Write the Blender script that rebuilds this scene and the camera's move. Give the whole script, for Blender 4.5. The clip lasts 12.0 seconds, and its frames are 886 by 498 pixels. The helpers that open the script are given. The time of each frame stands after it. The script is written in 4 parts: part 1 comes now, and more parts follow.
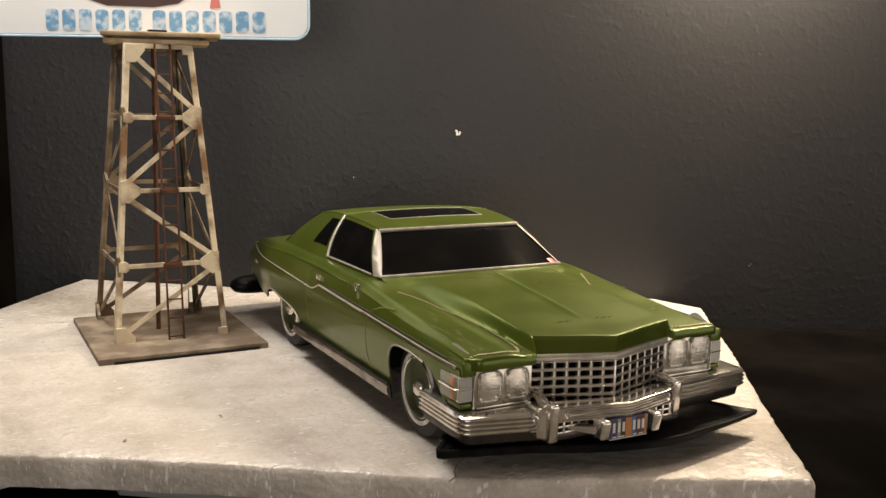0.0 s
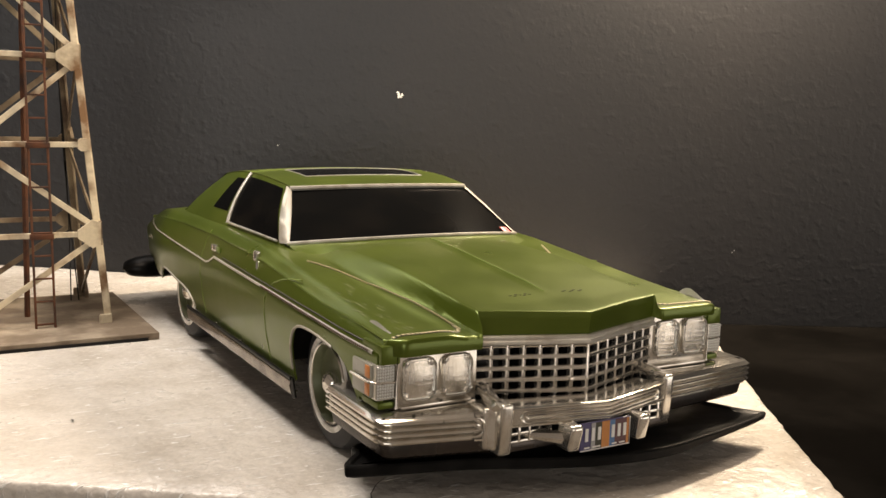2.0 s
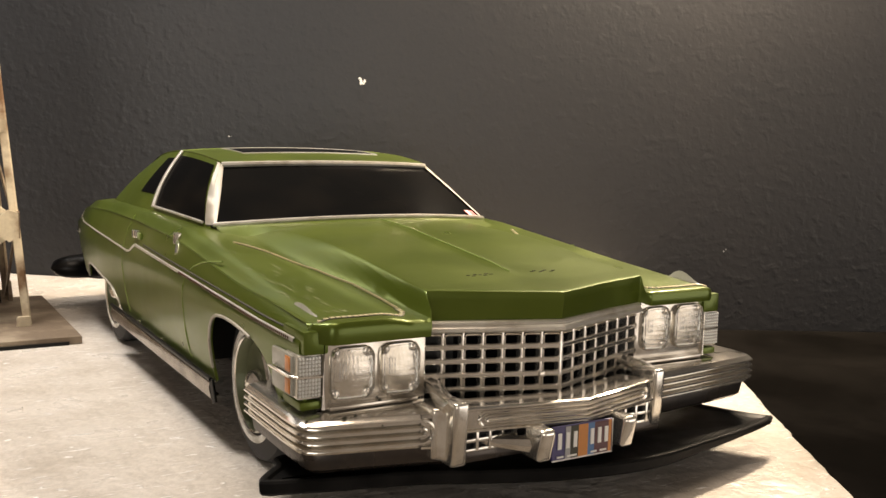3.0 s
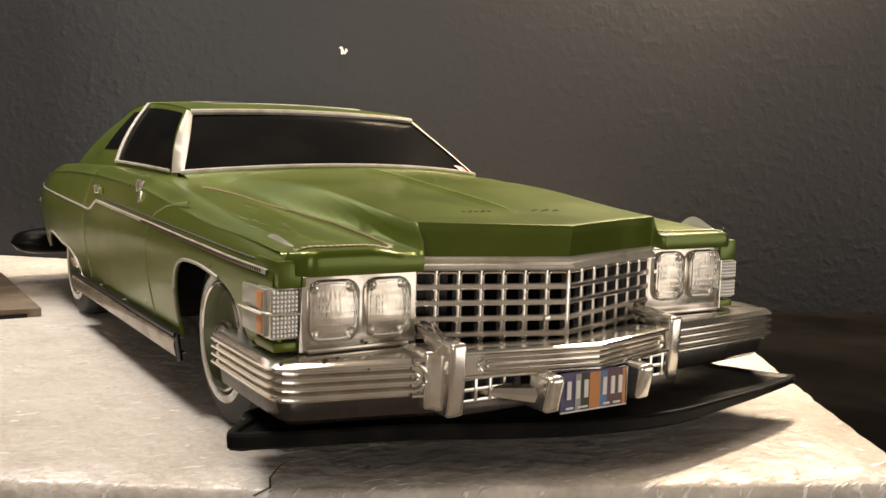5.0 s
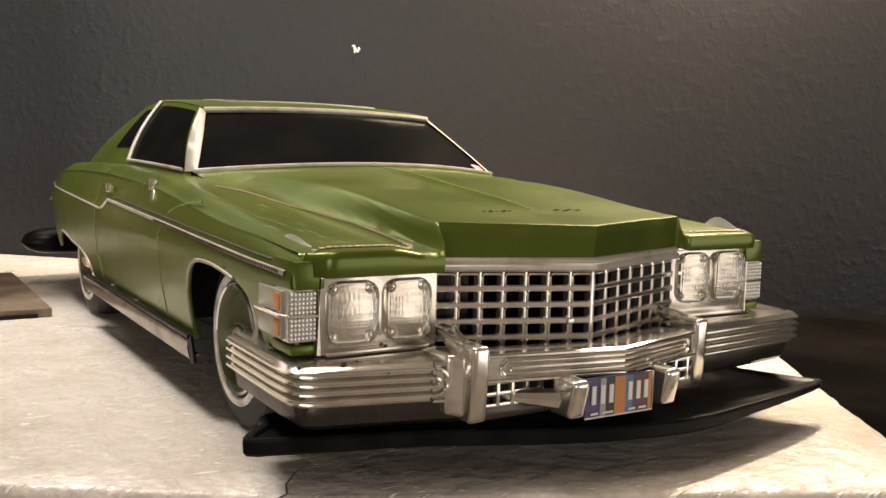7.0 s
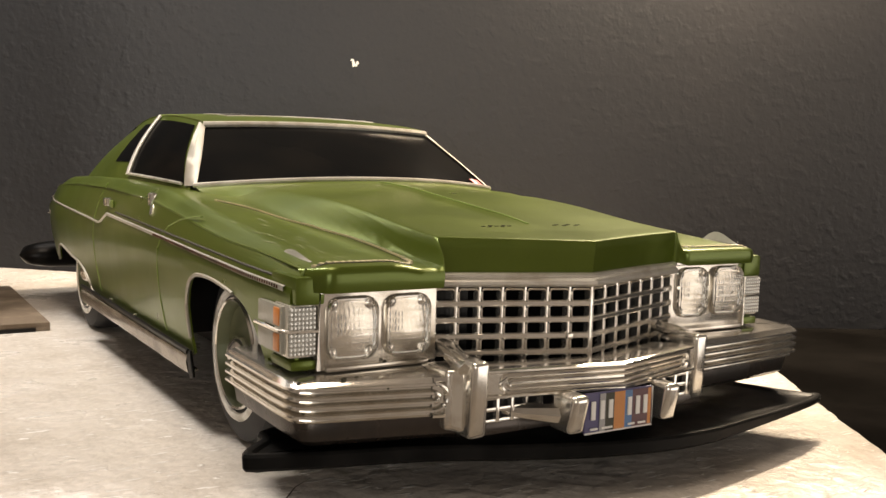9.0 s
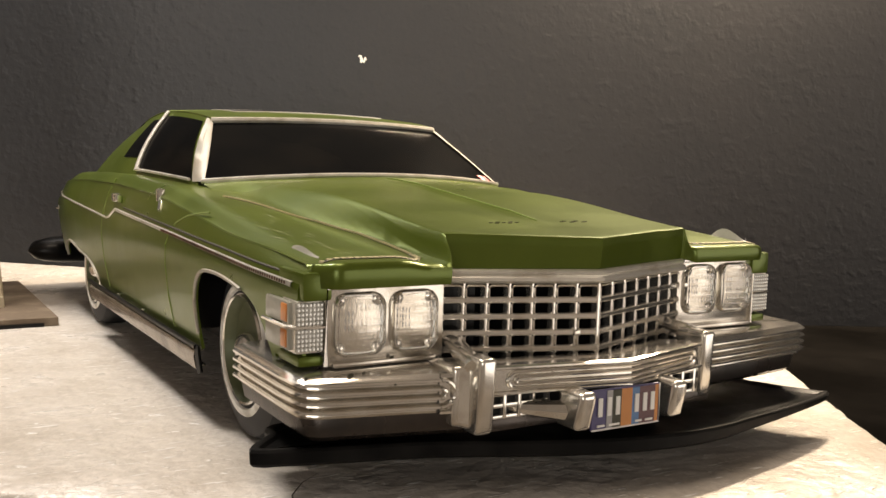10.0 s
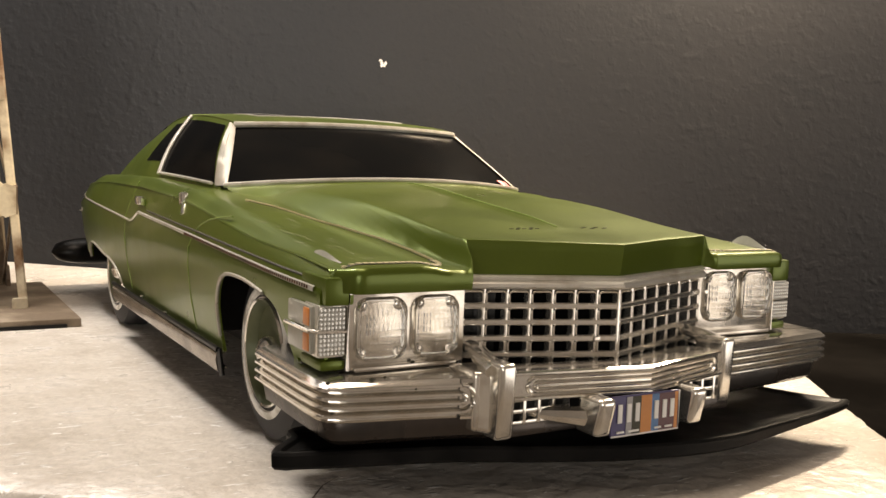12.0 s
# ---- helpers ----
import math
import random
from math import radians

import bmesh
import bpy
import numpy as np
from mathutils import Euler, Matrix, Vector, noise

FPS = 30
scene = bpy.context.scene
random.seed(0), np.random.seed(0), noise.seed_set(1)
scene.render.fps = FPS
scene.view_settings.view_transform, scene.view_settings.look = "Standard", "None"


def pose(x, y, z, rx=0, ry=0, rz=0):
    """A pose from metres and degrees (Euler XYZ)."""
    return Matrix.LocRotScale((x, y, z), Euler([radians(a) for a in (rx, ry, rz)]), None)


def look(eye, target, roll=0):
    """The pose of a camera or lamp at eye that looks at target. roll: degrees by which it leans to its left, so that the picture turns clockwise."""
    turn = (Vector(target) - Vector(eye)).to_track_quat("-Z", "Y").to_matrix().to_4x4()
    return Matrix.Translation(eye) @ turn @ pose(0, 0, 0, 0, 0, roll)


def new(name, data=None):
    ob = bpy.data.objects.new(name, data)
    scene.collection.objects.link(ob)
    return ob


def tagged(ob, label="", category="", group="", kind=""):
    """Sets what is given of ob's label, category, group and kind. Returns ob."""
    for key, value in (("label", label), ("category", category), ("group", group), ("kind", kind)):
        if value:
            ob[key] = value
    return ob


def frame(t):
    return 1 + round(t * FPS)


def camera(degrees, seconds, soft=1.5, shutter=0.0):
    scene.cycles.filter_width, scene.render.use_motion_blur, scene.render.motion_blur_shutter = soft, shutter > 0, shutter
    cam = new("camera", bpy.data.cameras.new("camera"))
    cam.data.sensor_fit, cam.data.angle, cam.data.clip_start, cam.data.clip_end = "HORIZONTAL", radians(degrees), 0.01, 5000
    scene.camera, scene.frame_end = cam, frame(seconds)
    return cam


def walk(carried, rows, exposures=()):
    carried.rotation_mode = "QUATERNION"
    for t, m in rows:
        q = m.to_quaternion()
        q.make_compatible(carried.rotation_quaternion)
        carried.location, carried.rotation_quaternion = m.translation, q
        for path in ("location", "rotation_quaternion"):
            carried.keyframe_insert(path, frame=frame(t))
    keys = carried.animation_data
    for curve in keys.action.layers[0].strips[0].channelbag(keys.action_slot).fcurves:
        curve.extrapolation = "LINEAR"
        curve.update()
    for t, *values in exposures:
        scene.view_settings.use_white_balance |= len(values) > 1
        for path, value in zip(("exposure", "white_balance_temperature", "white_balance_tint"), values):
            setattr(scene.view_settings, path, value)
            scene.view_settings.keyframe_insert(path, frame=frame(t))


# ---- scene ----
cam = camera(49.5, 12.0)
PATH = [
    (0, (-0.356, -0.446, 0.222), (0.56, 1.304, -0.094), 0.9),
    (0.5, (-0.331, -0.415, 0.209), (0.609, 1.324, -0.095), 1.0),
    (1, (-0.309, -0.386, 0.197), (0.652, 1.343, -0.095), 1.2),
    (1.5, (-0.292, -0.357, 0.182), (0.69, 1.36, -0.111), 1.6),
    (2, (-0.273, -0.33, 0.169), (0.72, 1.382, -0.118), 1.7),
    (2.5, (-0.25, -0.304, 0.155), (0.75, 1.408, -0.107), 1.6),
    (3, (-0.222, -0.276, 0.138), (0.798, 1.427, -0.1), 1.5),
    (3.2, (-0.216, -0.266, 0.13), (0.825, 1.425, -0.112), 1.5),
    (4.8, (-0.206, -0.243, 0.105), (0.857, 1.437, -0.107), 1.6),
    (5, (-0.206, -0.243, 0.106), (0.849, 1.443, -0.109), 1.5),
    (5.5, (-0.206, -0.24, 0.106), (0.835, 1.455, -0.105), 1.2),
    (6, (-0.205, -0.237, 0.106), (0.831, 1.46, -0.112), 1.3),
    (6.5, (-0.205, -0.234, 0.105), (0.833, 1.462, -0.112), 1.5),
    (8.5, (-0.206, -0.234, 0.106), (0.838, 1.461, -0.091), 1.5),
    (9, (-0.206, -0.234, 0.106), (0.84, 1.461, -0.083), 1.6),
    (9.5, (-0.205, -0.233, 0.106), (0.835, 1.464, -0.084), 1.6),
    (10, (-0.206, -0.234, 0.106), (0.826, 1.467, -0.091), 1.7),
    (10.5, (-0.206, -0.233, 0.106), (0.828, 1.467, -0.097), 1.9),
    (11, (-0.207, -0.234, 0.106), (0.825, 1.467, -0.098), 2.0),
    (11.5, (-0.207, -0.235, 0.106), (0.811, 1.475, -0.093), 2.0),
    (12, (-0.208, -0.235, 0.107), (0.793, 1.485, -0.085), 2.0),
]
walk(cam, [(t, look(eye, target, roll)) for t, eye, target, roll in PATH],
     [(0, -0.50), (1.0, -0.56), (1.5, -0.40), (2.5, -0.06), (5.0, 0.04), (12.0, 0.02)])

# ---- light ----
world = bpy.data.worlds.new("room_air")
scene.world = world
world.use_nodes = True
world.node_tree.nodes["Background"].inputs[0].default_value = (0.9, 0.86, 0.8, 1)
world.node_tree.nodes["Background"].inputs[1].default_value = 0.05

# wall frame: E runs along the back wall, N points into it
E = Vector((0.885, -0.465, 0)).normalized()
N = Vector((0.465, 0.885, 0)).normalized()
WALL_ROT = math.degrees(math.atan2(E.y, E.x))


def at_wall(along, d, z=0.0):
    return E * along + N * d + Vector((0, 0, z))


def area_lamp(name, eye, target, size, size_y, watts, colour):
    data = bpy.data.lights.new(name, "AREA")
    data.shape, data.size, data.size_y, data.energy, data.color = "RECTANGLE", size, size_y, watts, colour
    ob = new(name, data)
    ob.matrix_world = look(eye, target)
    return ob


WARM = (1.0, 0.80, 0.58)
area_lamp("ceiling_panel", at_wall(-0.20, 0.02, 1.42), at_wall(-0.1, 0.15, 0), 0.8, 0.4, 9.6, (1.0, 0.82, 0.65))
area_lamp("shelf_lamp_right", at_wall(0.27, 0.435, 0.50), at_wall(0.22, 0.50, 0.33), 0.26, 0.05, 14.0, WARM)
area_lamp("shelf_lamp_left", at_wall(-0.46, 0.25, 0.75), at_wall(-0.36, 0.48, 0.2), 0.22, 0.08, 8.0, (1.0, 0.92, 0.84))
# unseen fill lamps, added to brighten the chrome and the car's front
area_lamp("east_fill", at_wall(2.24, -1.15, -0.05), at_wall(0.0, -1.15, -0.05), 2.2, 1.2, 17.0, (1.0, 0.89, 0.79))
area_lamp("south_fill", at_wall(-0.5, -2.44, 0.3), at_wall(-0.5, 0.0, 0.3), 1.2, 1.0, 13.5, (1.0, 0.93, 0.85))


# ---- materials ----
def material(name, colour, rough=0.5, metal=0.0, grain=0.0, scale=300.0, bump=0.0, bump_scale=None, coat=0.0,
             second=None, blotch=12.0, spread=(0.45, 0.65), rough_var=0.0, spec=0.5):
    m = bpy.data.materials.new(name)
    m.use_nodes = True
    t = m.node_tree
    b = t.nodes["Principled BSDF"]
    b.inputs["Roughness"].default_value = rough
    b.inputs["Metallic"].default_value = metal
    b.inputs["Specular IOR Level"].default_value = spec
    b.inputs["Coat Weight"].default_value = coat
    b.inputs["Coat Roughness"].default_value = 0.13
    geo = t.nodes.new("ShaderNodeNewGeometry")
    base = t.nodes.new("ShaderNodeMix")
    base.data_type = "RGBA"
    base.inputs[6].default_value = (*colour, 1)
    base.inputs[7].default_value = (*(second or colour), 1)
    big = t.nodes.new("ShaderNodeTexNoise")
    big.inputs["Scale"].default_value = blotch
    big.inputs["Detail"].default_value = 6
    t.links.new(geo.outputs["Position"], big.inputs["Vector"])
    ramp = t.nodes.new("ShaderNodeMapRange")
    ramp.inputs[1].default_value, ramp.inputs[2].default_value = spread
    t.links.new(big.outputs[0], ramp.inputs[0])
    t.links.new(ramp.outputs[0], base.inputs[0])
    fine = t.nodes.new("ShaderNodeTexNoise")
    fine.inputs["Scale"].default_value = scale
    fine.inputs["Detail"].default_value = 4
    t.links.new(geo.outputs["Position"], fine.inputs["Vector"])
    hue = t.nodes.new("ShaderNodeHueSaturation")
    val = t.nodes.new("ShaderNodeMapRange")
    val.inputs[3].default_value, val.inputs[4].default_value = 1 - grain, 1 + grain
    t.links.new(fine.outputs[0], val.inputs[0])
    t.links.new(val.outputs[0], hue.inputs["Value"])
    t.links.new(base.outputs[2], hue.inputs["Color"])
    t.links.new(hue.outputs[0], b.inputs["Base Color"])
    if rough_var:
        rr = t.nodes.new("ShaderNodeMapRange")
        rr.inputs[1].default_value, rr.inputs[2].default_value = 0.3, 0.7
        rr.inputs[3].default_value, rr.inputs[4].default_value = max(0.02, rough - rough_var), rough + rough_var
        t.links.new(big.outputs[0], rr.inputs[0])
        t.links.new(rr.outputs[0], b.inputs["Roughness"])
    if bump:
        tex = fine
        if bump_scale:
            tex = t.nodes.new("ShaderNodeTexNoise")
            tex.inputs["Scale"].default_value = bump_scale
            tex.inputs["Detail"].default_value = 5
            t.links.new(geo.outputs["Position"], tex.inputs["Vector"])
        bp = t.nodes.new("ShaderNodeBump")
        bp.inputs["Strength"].default_value = 1.0
        bp.inputs["Distance"].default_value = bump
        t.links.new(tex.outputs[0], bp.inputs["Height"])
        t.links.new(bp.outputs[0], b.inputs["Normal"])
    return m


def foam_material():
    """White foam with a skin: scratches, dents and warm stains."""
    m = material("white_foam_board", (0.70, 0.655, 0.60), 0.36, 0.0, 0.26, 330, second=(0.48, 0.435, 0.38), blotch=26, spread=(0.36, 0.68), rough_var=0.16)
    t = m.node_tree
    b = t.nodes["Principled BSDF"]
    geo = t.nodes.new("ShaderNodeNewGeometry")
    old = b.inputs["Base Color"].links[0].from_socket
    heights = []
    colour = old
    for ang, sx, sy, lo in ((8, 55, 330, 0.645), (-38, 50, 300, 0.66), (24, 90, 420, 0.65), (70, 130, 200, 0.66)):
        mp = t.nodes.new("ShaderNodeMapping")
        mp.inputs["Rotation"].default_value = (0, 0, radians(ang))
        mp.inputs["Scale"].default_value = (sx, sy, 60)
        n = t.nodes.new("ShaderNodeTexNoise")
        n.inputs["Scale"].default_value = 1.0
        n.inputs["Detail"].default_value = 3
        r = t.nodes.new("ShaderNodeMapRange")
        r.inputs[1].default_value, r.inputs[2].default_value = lo, lo + 0.06
        t.links.new(geo.outputs["Position"], mp.inputs["Vector"])
        t.links.new(mp.outputs[0], n.inputs["Vector"])
        t.links.new(n.outputs[0], r.inputs[0])
        mix = t.nodes.new("ShaderNodeMix")
        mix.data_type = "RGBA"
        mix.inputs[7].default_value = (0.92, 0.90, 0.87, 1)
        t.links.new(r.outputs[0], mix.inputs[0])
        t.links.new(colour, mix.inputs[6])
        colour = mix.outputs[2]
        heights.append(r.outputs[0])
    t.links.new(colour, b.inputs["Base Color"])
    dents = t.nodes.new("ShaderNodeTexNoise")
    dents.inputs["Scale"].default_value = 120
    dents.inputs["Detail"].default_value = 6
    t.links.new(geo.outputs["Position"], dents.inputs["Vector"])
    last = dents.outputs[0]
    for h in heights:
        a = t.nodes.new("ShaderNodeMath")
        a.operation = "MULTIPLY_ADD"
        a.inputs[1].default_value = 0.25
        t.links.new(h, a.inputs[0])
        t.links.new(last, a.inputs[2])
        last = a.outputs[0]
    bp = t.nodes.new("ShaderNodeBump")
    bp.inputs["Distance"].default_value = 0.0019
    t.links.new(last, bp.inputs["Height"])
    t.links.new(bp.outputs[0], b.inputs["Normal"])
    return m


GREEN = material("green_metallic_paint", (0.092, 0.128, 0.0110), 0.32, 0.5, 0.06, 1500, 0.0, None, 0.15,
                 (0.106, 0.143, 0.0145), 25, rough_var=0.05)
CHROME = material("worn_chrome", (0.78, 0.75, 0.69), 0.14, 0.88, 0.06, 500, 0.00003, 260, second=(0.60, 0.54, 0.45),
                  blotch=70, spread=(0.5, 0.75), rough_var=0.07)
PLATED = material("satin_plating", (0.82, 0.79, 0.73), 0.17, 0.90, 0.06, 600, second=(0.62, 0.57, 0.49), blotch=90, spread=(0.5, 0.72), rough_var=0.08)
PANEL = material("brushed_panel_plating", (0.68, 0.64, 0.57), 0.19, 0.8, 0.10, 600, second=(0.45, 0.40, 0.33), blotch=80, spread=(0.45, 0.7), rough_var=0.08)
REFLECTOR = material("silvered_reflector", (0.93, 0.92, 0.89), 0.30, 0.15, 0.12, 700, 0.0003, 420)
VALANCE = material("dark_smoked_plating", (0.055, 0.045, 0.038), 0.28, 0.55, 0.2, 500, second=(0.035, 0.03, 0.026), blotch=60, rough_var=0.1)
SKIDBLACK = material("worn_black_plastic", (0.005, 0.005, 0.005), 0.42, 0.0, 0.25, 500, 0.00006, 500, second=(0.010, 0.0095, 0.009), blotch=55, rough_var=0.12, spec=0.08)
SILVER = material("silver_trim_paint", (0.74, 0.71, 0.64), 0.28, 0.65, 0.08, 600, second=(0.55, 0.50, 0.42), blotch=90, spread=(0.5, 0.7))
PILLAR = material("scuffed_silver_paint", (0.34, 0.32, 0.275), 0.5, 0.3, 0.12, 500, second=(0.34, 0.30, 0.24), blotch=110, spread=(0.45, 0.65))
# sill chrome, its colour darkened for the shadow it lies in
SILL_SHADED = material("shaded_sill_chrome", (0.34, 0.31, 0.27), 0.24, 0.9, 0.1, 400, second=(0.16, 0.14, 0.12), blotch=60, spread=(0.45, 0.65))
GLASS_BLACK = material("blacked_out_glass", (0.004, 0.004, 0.004), 0.16, 0.0, 0.0, 300, second=(0.006, 0.0055, 0.005), blotch=30, spec=0.012)
BLACK = material("black_plastic", (0.004, 0.004, 0.004), 0.36, 0.0, 0.15, 500, 0.00005, 700, second=(0.013, 0.012, 0.012), blotch=40, rough_var=0.1, spec=0.22)
# near-black that stands in for shade inside the grille
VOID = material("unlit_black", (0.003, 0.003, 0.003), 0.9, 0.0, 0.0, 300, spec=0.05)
RUBBER = material("tyre_rubber", (0.022, 0.021, 0.021), 0.65, 0.0, 0.1, 900, 0.00003)
WHITEWALL = material("whitewall_rubber", (0.74, 0.72, 0.67), 0.55, 0.0, 0.05, 500, second=(0.45, 0.42, 0.36), blotch=120)
RIM = material("green_rim_paint", (0.085, 0.095, 0.045), 0.45, 0.3, 0.1, 800)
DARKLINE = material("dark_line_paint", (0.03, 0.028, 0.012), 0.5, 0.0, 0.1, 900)
SEAM = material("panel_seam", (0.17, 0.23, 0.045), 0.4, 0.2, 0.1, 900)
SCUFF = material("pale_paint_scuff", (0.24, 0.27, 0.13), 0.6, 0.0, 0.15, 900)
GOLD = material("gold_stripe", (0.66, 0.58, 0.38), 0.4, 0.4, 0.15, 900)
AMBER = material("amber_lens", (0.62, 0.22, 0.05), 0.3, 0.0, 0.1, 900)
SMOKE = material("smoky_clear_lens", (0.36, 0.35, 0.30), 0.2, 0.1, 0.1, 700)
FOAM = foam_material()
WALLPAINT = material("dark_textured_wall_paint", (0.0165, 0.0168, 0.0185), 0.40, 0.0, 0.14, 350, 0.0004, 170, second=(0.0195, 0.0192, 0.0205), blotch=5, spec=0.4)
lumps = WALLPAINT.node_tree
spots = lumps.nodes.new("ShaderNodeTexNoise")
spots.inputs["Scale"].default_value = 105
spots.inputs["Detail"].default_value = 2
lump = lumps.nodes.new("ShaderNodeMapRange")
lump.inputs[1].default_value, lump.inputs[2].default_value = 0.52, 0.80
place = lumps.nodes.new("ShaderNodeNewGeometry")
knob = lumps.nodes.new("ShaderNodeBump")
knob.inputs["Distance"].default_value = 0.0003
lumps.links.new(place.outputs["Position"], spots.inputs["Vector"])
lumps.links.new(spots.outputs[0], lump.inputs[0])
lumps.links.new(lump.outputs[0], knob.inputs["Height"])
lumps.links.new(lumps.nodes["Bump"].outputs[0], knob.inputs["Normal"])
lumps.links.new(knob.outputs[0], lumps.nodes["Principled BSDF"].inputs["Normal"])
TABLE = material("black_table_top", (0.003, 0.0027, 0.0024), 0.95, 0.0, 0.3, 200, 0.0003, 60, second=(0.006, 0.0054, 0.0048), blotch=9, spec=0.0)
# unseen room surfaces, kept pale to bounce light into the chrome
ROOM = material("room_paint", (0.62, 0.57, 0.52), 0.8, 0.0, 0.05, 60, second=(0.56, 0.52, 0.48), blotch=2)
FLOORING = material("pale_floor", (0.42, 0.36, 0.29), 0.6, 0.0, 0.1, 40, second=(0.34, 0.29, 0.23), blotch=3)
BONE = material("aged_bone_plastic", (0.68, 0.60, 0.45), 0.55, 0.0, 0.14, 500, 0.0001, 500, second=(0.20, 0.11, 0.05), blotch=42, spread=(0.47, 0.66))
# grime plus painted-in shade, for the tower's back and side members
BONE_GRIME_SHADE = material("grimy_shaded_bone_plastic", (0.30, 0.24, 0.16), 0.65, 0.0, 0.16, 500, 0.0001, 500, second=(0.10, 0.065, 0.04), blotch=40, spread=(0.4, 0.6))
STUD = material("clear_stud_plastic", (0.74, 0.73, 0.69), 0.12, 0.3, 0.1, 700, coat=0.5)
GREYWOOD = material("weathered_grey_board", (0.105, 0.085, 0.065), 0.75, 0.0, 0.25, 300, 0.0002, 300, second=(0.20, 0.175, 0.14), blotch=30)
RUST = material("rusty_metal", (0.10, 0.035, 0.014), 0.8, 0.1, 0.25, 500, 0.0001, 600, second=(0.045, 0.02, 0.012), blotch=90)
BASEWOOD = material("worn_brown_board", (0.155, 0.115, 0.078), 0.7, 0.0, 0.25, 300, 0.0002, 300, second=(0.30, 0.245, 0.18), blotch=36)
TAN = material("tan_wood_plank", (0.48, 0.37, 0.23), 0.65, 0.0, 0.15, 350, 0.0001, 300, second=(0.3, 0.2, 0.1), blotch=40)
SIGNWHITE = material("white_enamel", (0.86, 0.88, 0.90), 0.3, 0.0, 0.01, 300, coat=0.2, second=(0.82, 0.85, 0.88), blotch=10)
SIGNBLUE = material("worn_blue_ink", (0.16, 0.36, 0.60), 0.45, 0.0, 0.1, 400, second=(0.60, 0.72, 0.82), blotch=130, spread=(0.46, 0.62))
SIGNRIM = material("pale_blue_rim", (0.45, 0.62, 0.76), 0.4, 0.0, 0.05, 400)
SIGNDARK = material("dark_print_ink", (0.06, 0.035, 0.035), 0.5, 0.0, 0.1, 400)
SIGNRED = material("faded_red_ink", (0.68, 0.22, 0.20), 0.5, 0.0, 0.1, 400)
WHITE = material("white_print", (0.78, 0.76, 0.72), 0.5, 0.0, 0.05, 500)
RED = material("red_print", (0.60, 0.09, 0.09), 0.4, 0.0, 0.1, 500)
PURPLE = material("purple_print", (0.055, 0.045, 0.13), 0.4, 0.0, 0.1, 500)
ORANGE = material("orange_print", (0.50, 0.19, 0.03), 0.4, 0.0, 0.1, 500)
BLUE = material("blue_print", (0.07, 0.16, 0.33), 0.4, 0.0, 0.1, 500)
MAROON = material("maroon_print", (0.09, 0.028, 0.03), 0.4, 0.0, 0.1, 500)
GREYCARD = material("grey_card", (0.36, 0.35, 0.35), 0.7, 0.0, 0.05, 300)


def clear_lens_material():
    m = bpy.data.materials.new("clear_ribbed_lens")
    m.use_nodes = True
    t = m.node_tree
    b = t.nodes["Principled BSDF"]
    b.inputs["Base Color"].default_value = (0.99, 0.98, 0.96, 1)
    b.inputs["Roughness"].default_value = 0.04
    b.inputs["Transmission Weight"].default_value = 1.0
    geo = t.nodes.new("ShaderNodeNewGeometry")
    n = t.nodes.new("ShaderNodeTexNoise")
    n.inputs["Scale"].default_value = 260
    t.links.new(geo.outputs["Position"], n.inputs["Vector"])
    bp = t.nodes.new("ShaderNodeBump")
    bp.inputs["Distance"].default_value = 0.0002
    t.links.new(n.outputs[0], bp.inputs["Height"])
    t.links.new(bp.outputs[0], b.inputs["Normal"])
    return m


LENS = clear_lens_material()


# ---- mesh helpers ----
def thing(name, label, category, at=(0, 0, 0), group="", kind=""):
    ob = new(name)
    ob.location = at
    ob.empty_display_size = 0.02
    return tagged(ob, label, category, group, kind)


def mesh_of(name, bm, mat, smooth=True):
    bmesh.ops.recalc_face_normals(bm, faces=bm.faces)
    me = bpy.data.meshes.new(name)
    bm.to_mesh(me)
    bm.free()
    for p in me.polygons:
        p.use_smooth = smooth
    if mat:
        me.materials.append(mat)
    return me


def part(name, bm, mat, parent, label="", smooth=True, sharp=40):
    """One mesh object under a thing or a part; its points are in world places."""
    me = mesh_of(name, bm, mat, smooth)
    if smooth:
        me.set_sharp_from_angle(angle=radians(sharp))
    ob = new(name, me)
    if parent:
        ob.parent = parent
        at, up = Vector(), parent
        while up:
            at += up.location
            up = up.parent
        me.transform(Matrix.Translation(-at))
    if label:
        ob["label"] = label
    return ob


def structure(name, bm, mat, label, category, smooth=False):
    ob = part(name, bm, mat, None, smooth=smooth)
    return tagged(ob, label, category, kind="structure")


def grid(rows, bm=None, closed=False):
    """A sheet through rows of points."""
    bm = bm or bmesh.new()
    vs = [[bm.verts.new(p) for p in r] for r in rows]
    for a, b in zip(vs, vs[1:]):
        n = len(a)
        for i in range(n if closed else n - 1):
            q = (a[i], a[(i + 1) % n], b[(i + 1) % n], b[i])
            if len({v.co.to_tuple(7) for v in q}) > 2:
                try:
                    bm.faces.new(q)
                except ValueError:
                    pass
    return bm


